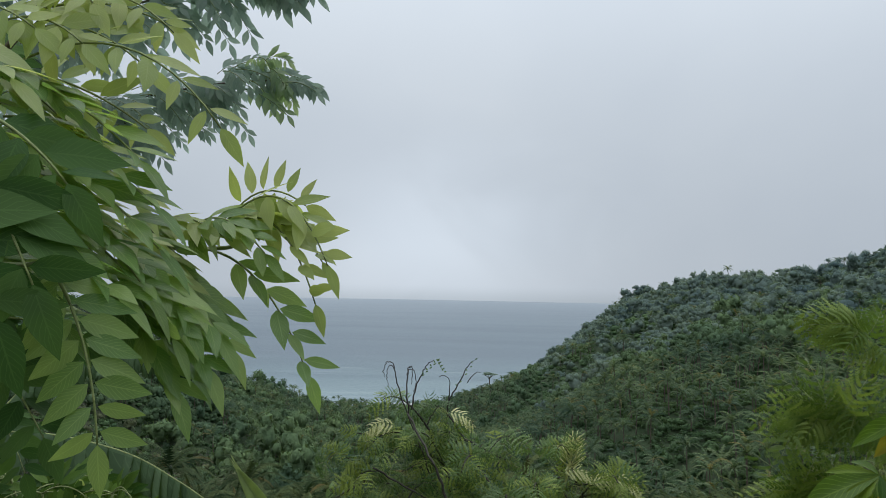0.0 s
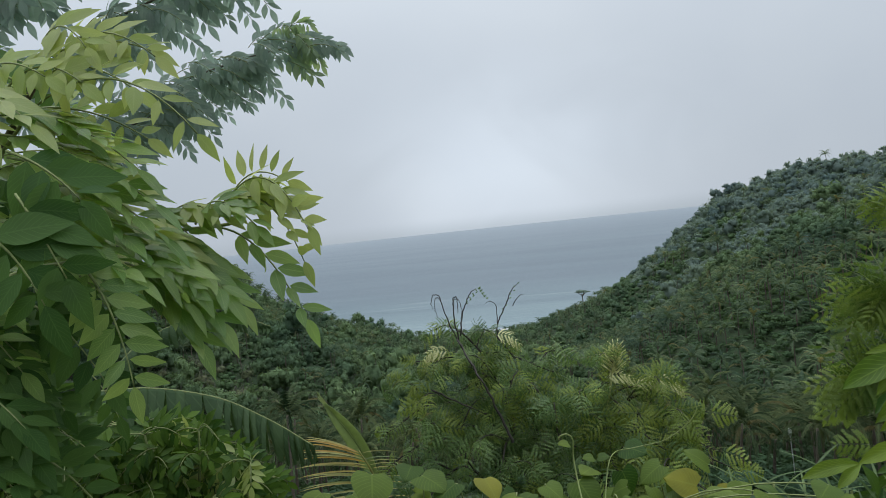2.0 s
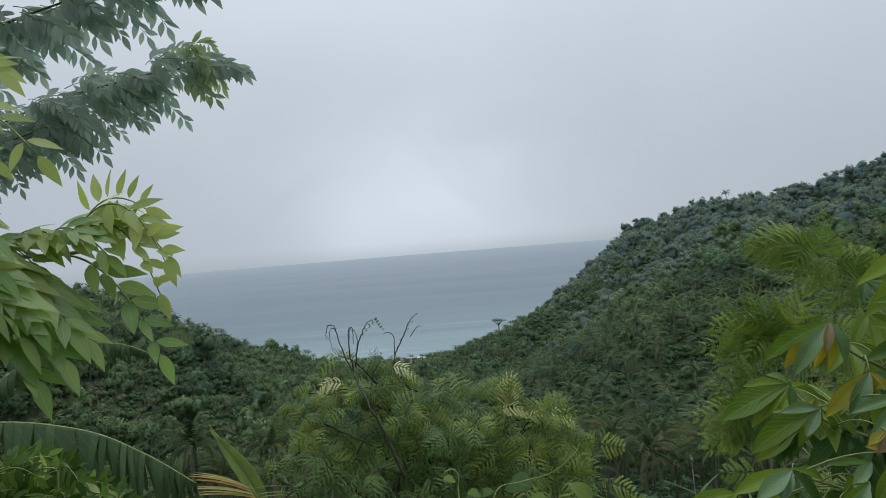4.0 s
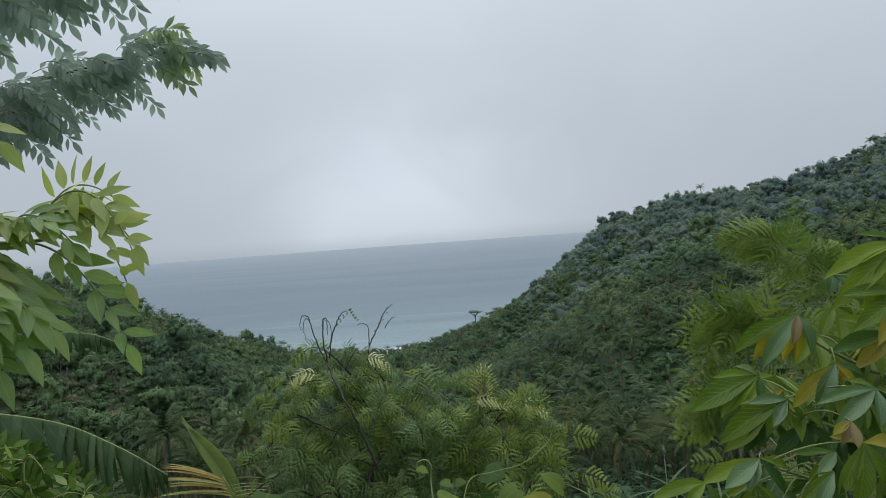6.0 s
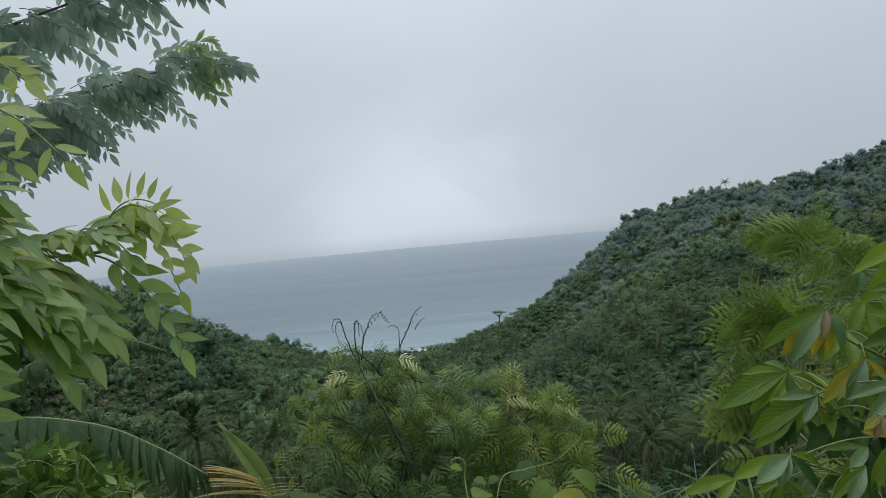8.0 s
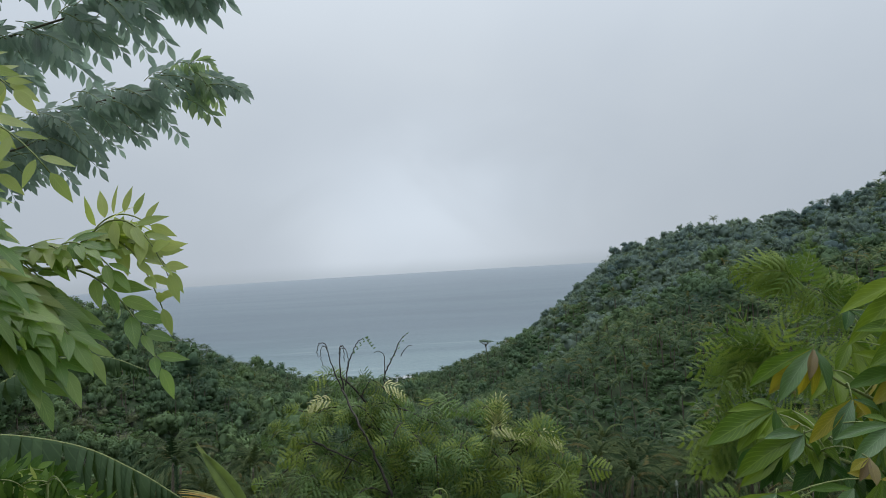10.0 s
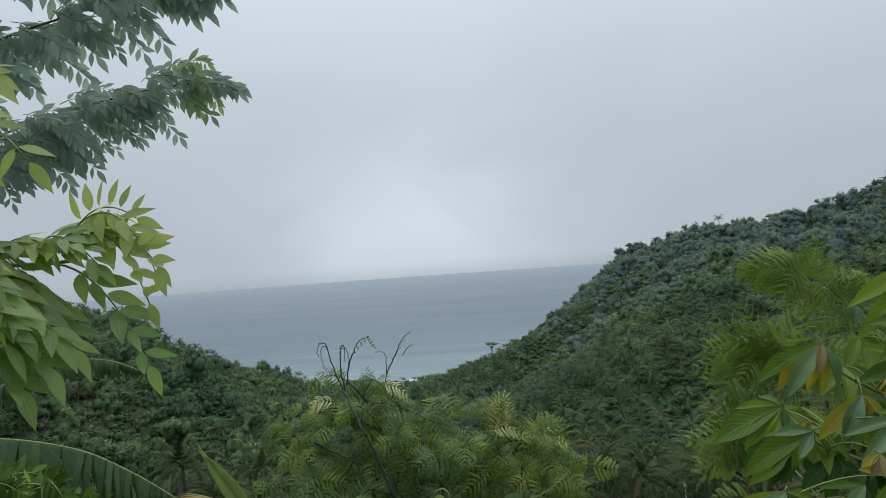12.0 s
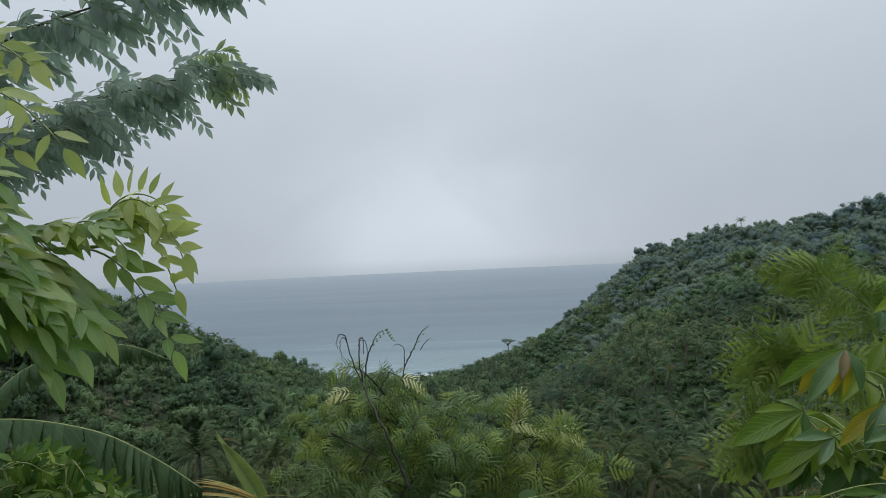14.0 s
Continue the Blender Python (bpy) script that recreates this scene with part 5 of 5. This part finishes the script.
def build_banana():
    e = thing("banana_plant", "banana plant with large torn green leaves", "banana plant", (-2.9, 3.3, float(land(-2.9, 3.3))))
    o = Vector(e.location)
    rng = random.Random(71)
    branch(e, [Vector(p) - o for p in ((-2.9, 3.3, o.z), (-2.92, 3.3, -0.4), (-2.95, 3.25, 0.3))], 0.10, 0.06, M_GREENSTEM, "stem", 5, 10)

    def leaf(points, width, tear, hang):
        line = smooth_line([Vector(p) - o for p in points], 9)
        rib = part("midrib", mesh("midrib", tube(line, taper(0.008, 0.003, len(line)), 6), M_GREENSTEM), e)
        n = len(line) - 1
        for side in (-1, 1):
            i = 3
            while i < n:
                step = 1 if rng.random() < tear else 2
                j = min(n, i + step)
                a0, a1 = line[i], line[j]
                d = (a1 - a0).normalized()
                ragged = rng.uniform(0.82, 1.06)
                w0 = ragged * width * math.sin(math.pi * min(1, 0.18 + 0.8 * i / n)) ** 0.6
                w1 = ragged * width * math.sin(math.pi * min(1, 0.18 + 0.8 * j / n)) ** 0.6
                out = (Vector((0, -side, 0)) + d * 0.25 + Vector((0, 0, -hang))).normalized()
                out = (out + Vector((rng.gauss(0, 0.09), rng.gauss(0, 0.10), rng.gauss(0, 0.06)))).normalized()
                v, f, uv = [], [], []
                for k in range(6):
                    t = k / 5
                    sag = Vector((0, 0, -0.16 * width * t * t)) + Vector((0, side * 0.06 * t * t, 0))
                    pinch = 1 - 0.52 * t * t
                    mid = (a0 + a1) / 2
                    p0, p1 = mid + (a0 - mid) * pinch, mid + (a1 - mid) * pinch
                    v += [tuple(p0 + out * w0 * t + sag), tuple((p0 + p1) / 2 + out * (w0 + w1) / 2 * t + sag + Vector((0, -side * 0.012, 0.004))), tuple(p1 + out * w1 * t + sag)]
                    uv += [(t, i / n * 3), (t, (i + j) / 2 / n * 3), (t, j / n * 3)]
                    if k:
                        b = 3 * (k - 1)
                        for q in (0, 1):
                            f += [(b + q, b + q + 1, b + q + 4), (b + q, b + q + 4, b + q + 3)]
                part("blade_strip", mesh("blade_strip", proto(v, f, uv), M_BANANA), rib)
                i = j
    leaf([(-2.95, 3.25, 0.3), (-2.75, 3.05, 0.82), (-2.35, 3.0, 0.91), (-1.9, 3.0, 0.84), (-1.6, 3.0, 0.70), (-1.36, 3.0, 0.54)], 0.30, 0.8, 1.5)
    leaf([(-2.95, 3.3, 0.3), (-2.75, 3.5, 0.95), (-2.35, 3.6, 1.18), (-2.02, 3.6, 1.19), (-1.78, 3.6, 1.10)], 0.14, 0.9, 1.2)
    leaf([(-2.95, 3.25, 0.3), (-2.8, 2.7, 0.75), (-2.55, 2.2, 0.95), (-2.2, 1.9, 0.80)], 0.28, 0.5, 0.6)


def build_low_shrub():
    e = thing("low_leafy_shrub", "low shrub of bright green pinnate leaves below the banana leaf", "shrub", (-1.5, 2.1, float(land(-1.5, 2.1))))
    o = Vector(e.location)
    rng = random.Random(81)
    g = Pinnate(e, 82)
    for i in range(34):
        t = (i * 0.618) % 1
        tip = Vector((-2.6 + 1.45 * t + rng.uniform(-0.08, 0.08), 2.0 + rng.uniform(-0.2, 0.25), 0.83 + 0.16 * math.sin(t * 2.6 + 0.3) + rng.uniform(-0.16, 0.04)))
        base = Vector((-1.5 + rng.uniform(-0.2, 0.2), 2.1, o.z))
        line = bow(base - o, base.lerp(tip, 0.55) - o + Vector((0, 0, 0.06)), tip - o, 8)
        part("stem", mesh("stem", tube(line, taper(0.011, 0.004, 9), 5), M_GREENSTEM), e)
        for k in range(15):
            q = line[8 - k // 3]
            a = rng.uniform(0, 6.3)
            w = Vector((math.cos(a), math.sin(a) * 0.8 - 0.2, rng.uniform(-0.2, 0.5))).normalized()
            b = q + w * rng.uniform(0.12, 0.19) + Vector((0, 0, -0.04))
            g.leaf(q, (q + b) / 2 + Vector((0, 0, 0.03)), b, 6, 0.056, (0, -1.0, 0.45), 0.35, "young" if k == 0 and t > 0.8 else "low")


def build_coconut_seedling():
    e = thing("coconut_seedling", "young coconut with one folded green frond and a yellowing one", "palm seedling", (-1.33, 4.46, float(land(-1.33, 4.46))))
    o = Vector(e.location)
    rng = random.Random(91)
    strip = mesh("leaflet", blade(0.06, 8, 0.4, 0.10, 0.5, 0.8), M_FROND)
    dry = mesh("yellow_leaflet", blade(0.030, 8, 0.4, 0.30, 0.5, 0.8), M_DRYFROND)
    orange = mesh("orange_leaflet", blade(0.036, 8, 0.4, 0.30, 0.5, 0.8), M_ORANGE)
    line = [p - o for p in smooth_line([(-1.33, 4.46, o.z), (-1.43, 4.5, -0.48), (-1.59, 4.53, -0.01), (-1.83, 4.53, 0.36)], 8)]
    rib = part("green_frond", mesh("green_frond", tube(line, taper(0.018, 0.004, len(line)), 6), M_FROND), e, None, "folded pale green young frond")
    # the unsplit part of the frond: a pleated sheet on both sides of the rib
    first, v, f, uv = int(len(line) * 0.50), [], [], []
    for i, p in enumerate(line[first:]):
        t = i / (len(line) - first - 1)
        d = (line[min(first + i + 1, len(line) - 1)] - line[first + i - 1]).normalized()
        side = d.cross(Vector((0.25, -1, 0.25))).normalized()
        out = side.cross(d)
        wide = 0.062 * math.sin(math.pi * (0.12 + 0.86 * t)) ** 0.7
        for q in range(-4, 5):
            v.append(p + side * (wide * q / 4) + out * (0.008 * (q % 2) + 0.018 * abs(q) / 4))
            uv.append((q / 4, t))
        if i:
            a = 9 * (i - 1)
            for q in range(8):
                f += [(a + q, a + q + 1, a + q + 10), (a + q, a + q + 10, a + q + 9)]
    part("leaf_blade", mesh("leaf_blade", proto(v, f, uv), M_FROND), rib)
    for i in range(14):
        t = i / 13
        k = min(len(line) - 2, int(len(line) * (0.42 + 0.55 * t)))
        d = (line[k + 1] - line[k]).normalized()
        w = d + Vector((0.05 * (-1) ** i + 0.04 * (1 - t), rng.uniform(-0.06, 0.06), 0.04 * (-1) ** i))
        part("leaflet", strip, rib, basis(line[k], w, (0.3, -1, 0.4), 0.40 - 0.25 * t))
    line = [p - o for p in smooth_line([(-1.33, 4.42, o.z), (-1.35, 4.25, -0.55), (-1.39, 4.12, -0.07), (-1.48, 4.12, 0.13)], 8)]
    rib = part("yellow_frond", mesh("yellow_frond", tube(line, taper(0.016, 0.005, len(line)), 6), M_DRYFROND), e, None, "yellowing frond with narrow orange leaflets")
    for i in range(20):
        t = i / 19
        k = min(len(line) - 2, int(len(line) * (0.5 + 0.48 * t)))
        w = Vector((-1.0, rng.uniform(-0.25, 0.2), 0.05 + 0.45 * t + rng.uniform(-0.05, 0.05)))
        part("leaflet", orange if i in (13, 15, 16, 18) else dry, rib, basis(line[k], w, (0.0, -0.5, 1), 0.6 - 0.16 * t))
        if i % 2:
            part("leaflet", dry, rib, basis(line[k], Vector((0.9, -0.3, 0.3)), (0.0, -0.5, 1), 0.28))


def heart_proto():
    v, f, uv = [], [], []
    rows = 9
    for i in range(rows + 1):
        y = i / rows
        w = 0.52 * (math.sin(math.pi * min(1.0, (y * 0.93 + 0.07) ** 0.62))) ** 0.8
        back = -0.14 * max(0, 1 - y / 0.25)
        for s in (-1, -0.5, 0, 0.5, 1):
            v.append((s * w, y + back * abs(s), 0.10 * w * abs(s) - 0.22 * y * y - 0.05 * s * s))
            uv.append((s, y))
        if i:
            a = 5 * (i - 1)
            for k in range(4):
                f += [(a + k, a + k + 1, a + k + 6), (a + k, a + k + 6, a + k + 5)]
    return proto(v, f, uv)


def build_vine():
    e = thing("broadleaf_vine", "climbing vine with broad heart-shaped leaves", "vine", (-0.35, 2.0, float(land(-0.35, 2.0))))
    o = Vector(e.location)
    rng = random.Random(101)
    heart = mesh("heart_leaf", heart_proto(), M_HEART)
    main = smooth_line([Vector(p) - o for p in ((-0.35, 2.0, o.z), (-0.6, 1.95, 0.45), (-0.8, 1.8, 0.62), (-0.4, 1.75, 0.68), (0.0, 1.8, 0.66), (0.25, 2.0, 0.58))], 10)
    part("stem", mesh("stem", tube(main, taper(0.007, 0.004, len(main)), 5), M_GREENSTEM), e)
    spots = [(-0.68, 1.70, 0.86, 0.16), (-0.53, 1.75, 0.83, 0.13), (-0.42, 1.72, 0.81, 0.12), (-0.33, 1.75, 0.81, 0.11), (-0.23, 1.7, 0.77, 0.10), (-0.14, 1.75, 0.78, 0.09), (-0.86, 1.72, 0.80, 0.12), (-0.76, 1.68, 0.74, 0.13), (-0.52, 1.66, 0.72, 0.14), (-0.36, 1.66, 0.70, 0.13), (-0.2, 1.66, 0.68, 0.11), (-0.05, 1.7, 0.69, 0.10), (0.08, 1.8, 0.70, 0.10),
             (-0.95, 1.7, 0.70, 0.12), (0.2, 1.85, 0.62, 0.10), (-0.62, 1.62, 0.62, 0.13), (-0.28, 1.6, 0.60, 0.13), (0.55, 1.9, 0.66, 0.11), (0.72, 1.85, 0.70, 0.11), (0.64, 1.8, 0.62, 0.12), (0.82, 1.9, 0.62, 0.11), (0.42, 1.9, 0.58, 0.11)]
    for x, y, z, s in spots:
        hub = Vector((x, y, z)) - o
        near = min(main, key=lambda q: (q - hub).length)
        stalk = part("leaf_stalk", mesh("leaf_stalk", tube(bow(near, (near + hub) / 2 + Vector((0, 0.02, 0.03)), hub, 5), 0.0025, 4), M_GREENSTEM), e)
        part("leaf_blade", heart, stalk, basis(hub, (rng.uniform(-1.0, 1.0), -0.6, rng.uniform(-0.3, 0.1)), (rng.uniform(-0.5, 0.5), -0.3, 1), s * 0.82))

    for i in range(270):
        turn, far = rng.uniform(0, math.tau), math.sqrt(rng.random()) * (0.85 + 0.25 * math.sin(0.7 * i))
        x, y = -0.1 + 1.2 * far * math.cos(turn), 2.14 + 0.52 * far * math.sin(turn)
        hub = Vector((x, y, rng.uniform(0.26, 0.50) + 0.07 * (y - 1.65) + 0.05 * math.sin(5 * x) - 0.10 * max(0, x - 0.1) - 0.10 * max(0, -0.6 - x))) - o
        stalk = part("leaf_stalk", mesh("leaf_stalk", tube(bow(hub + Vector((0.02, 0.05, -0.2)), hub + Vector((0, 0.03, -0.08)), hub, 4), 0.0025, 4), M_GREENSTEM), e)
        part("leaf_blade", heart, stalk, basis(hub, (rng.uniform(-1, 1), rng.uniform(-0.9, 0.2), rng.uniform(-0.5, 0.15)), (rng.uniform(-0.7, 0.7), rng.uniform(-0.9, 0.1), 1), rng.uniform(0.06, 0.135)))

    def runner(points, r0=0.0024, r1=0.0016):
        line = smooth_line([Vector(p) - o for p in points], 8)
        part("runner", mesh("runner", tube(line, taper(r0, r1, len(line)), 5), M_FROND), e, None, "pale green curling runner")
    runner([(0.0, 1.9, 0.5), (-0.03, 2.2, 0.55), (-0.045, 2.3, 0.66), (-0.04, 2.3, 0.73), (-0.06, 2.3, 0.757), (-0.09, 2.3, 0.75), (-0.095, 2.3, 0.735)], 0.0035, 0.0025)
    runner([(0.05, 2.2, 0.5), (0.1, 2.35, 0.64), (0.2, 2.4, 0.655), (0.32, 2.4, 0.68), (0.42, 2.4, 0.75), (0.45, 2.4, 0.80)])
    for x, z, dx in ((0.03, 0.66, -0.8), (0.05, 0.66, 0.9), (-0.06, 0.72, -0.6)):
        part("leaf_blade", heart, e, basis(Vector((x, 2.3, z)) - o, (dx, -0.4, 0.25), (0, -0.5, 1), 0.045))


def build_grass():
    e = thing("grass_clump", "clump of light green arching grass-like leaves", "grass", (0.95, 3.1, float(land(0.95, 3.1))))
    o = Vector(e.location)
    rng = random.Random(111)
    long = mesh("grass_leaf", blade(0.055, 8, 0.4, 0.55, 0.5, 0.7), M_FEATHER)
    for i in range(110):
        base = Vector((rng.uniform(0.7, 1.6), rng.uniform(2.75, 3.4), rng.uniform(-0.08, 0.08)))
        a = rng.uniform(0, 6.3)
        part("leaf", long, e, basis(base - o, (math.cos(a) * 0.7, math.sin(a) * 0.7, rng.uniform(0.5, 1.3)), (0, 0, 1), rng.uniform(0.2, 0.36)))
    for i in range(8):
        a = i * 0.8
        root = Vector((0.95 + 0.25 * math.cos(a), 3.1 + 0.15 * math.sin(a), o.z)) - o
        part("stem", mesh("stem", tube([root, root + Vector((0.05 * math.cos(a), 0, 0.12 - o.z + 0.02))], 0.006, 5), M_GREENSTEM), e)


build_gliricidia()
build_mahogany()
build_feathery_shrub()
build_right_feathery()
build_cassava()
build_banana()
build_low_shrub()
build_coconut_seedling()
build_vine()
build_grass()


# ---- things far off ----
def box(x0, x1, y0, y1, z0, z1):
    v = [(x, y, z) for z in (z0, z1) for y in (y0, y1) for x in (x0, x1)]
    q = ((0, 2, 3, 1), (4, 5, 7, 6), (0, 1, 5, 4), (2, 6, 7, 3), (0, 4, 6, 2), (1, 3, 7, 5))
    f = [t for a, b, c, d in q for t in ((a, b, c), (a, c, d))]
    return proto(v, f)


def build_house(x, y, w, d, h, turn):
    e = thing("house", "small white house with a grey metal roof near the shore", "house", (x, y, max(float(land(x, y)), SEA + 0.4)), "houses near the shore")
    e.rotation_euler = (0, 0, turn)
    part("wall", mesh("house_wall", joined([box(-w / 2, w / 2, -d / 2, d / 2, -1.5, h)]), M_WHITE, False), e)
    v = [(-w / 2 - 0.5, -d / 2 - 0.6, h - 0.1), (w / 2 + 0.5, -d / 2 - 0.6, h - 0.1), (w / 2 + 0.5, d / 2 + 0.6, h - 0.1), (-w / 2 - 0.5, d / 2 + 0.6, h - 0.1), (-w / 2 - 0.3, 0, h + 1.7), (w / 2 + 0.3, 0, h + 1.7)]
    f = [(0, 1, 5), (0, 5, 4), (2, 3, 4), (2, 4, 5), (0, 4, 3), (1, 2, 5), (0, 3, 2), (0, 2, 1)]
    part("roof", mesh("house_roof", proto(v, f), M_ROOF, False), e)
    part("door", mesh("house_door", box(-0.5, 0.5, -d / 2 - 0.06, -d / 2 + 0.02, 0, 2.1), M_BARK, False), e)
    for q in (-0.3, 0.3):
        part("window", mesh("house_window", box(w * q - 0.6, w * q + 0.6, -d / 2 - 0.05, -d / 2 + 0.02, 1.0, 2.2), M_GLASS, False), e)


build_house(-53, 548, 11, 7, 3.0, 0.15)
build_house(-43, 556, 7, 6, 2.8, -0.2)


def build_stake():
    z = float(land(18.2, 60))
    e = thing("stake", "thin pale stake with a white top standing in the grove", "stake", (18.2, 60, z))
    part("pole", mesh("pole", tube([(0, 0, -0.5), (-0.05, 0, 2.0), (-0.16, 0, -19.4 - z)], [0.05, 0.045, 0.04], 6), M_ROOF), e)
    part("cap", mesh("cap", tube([(-0.16, 0, -19.5 - z), (-0.16, 0, -19.3 - z), (-0.17, 0, -18.9 - z), (-0.17, 0, -18.75 - z)], [0.05, 0.16, 0.15, 0.04], 7), M_WHITE), e)


build_stake()


def build_flat_tree():
    x, y = 19.3, 516
    z = float(land(x, y))
    e = thing("flat_topped_tree", "lone tree with a flat spreading crown above the slope", "tree", (x, y, z))
    h = -62.5 - z
    rng = random.Random(7)
    limbs = [tube(bow((0, 0, -1), (0.2, 0, h * 0.4), (0.1, 0, h * 0.85), 5), taper(0.5, 0.3, 6), 6)]
    for i in range(7):
        a = i * 0.9
        limbs.append(tube(bow((0.1, 0, h * 0.7), (2.0 * math.cos(a), 2 * math.sin(a), h * 0.88), (4.0 * math.cos(a), 4 * math.sin(a), h * 0.95), 4), taper(0.22, 0.08, 5), 5))
    part("trunk", mesh("flat_tree_trunk", joined(limbs), M_BARK), e)
    crown = crown_proto(rng, 420, 9, 0.06, 0.3)
    part("crown", mesh("flat_tree_crown", moved(crown[0], Matrix.Translation((0, 0, h - 2.0)) @ Matrix.Diagonal((13, 11, 4.5, 1))), M_FAR_TREE_HAZE, False), e)


build_flat_tree()
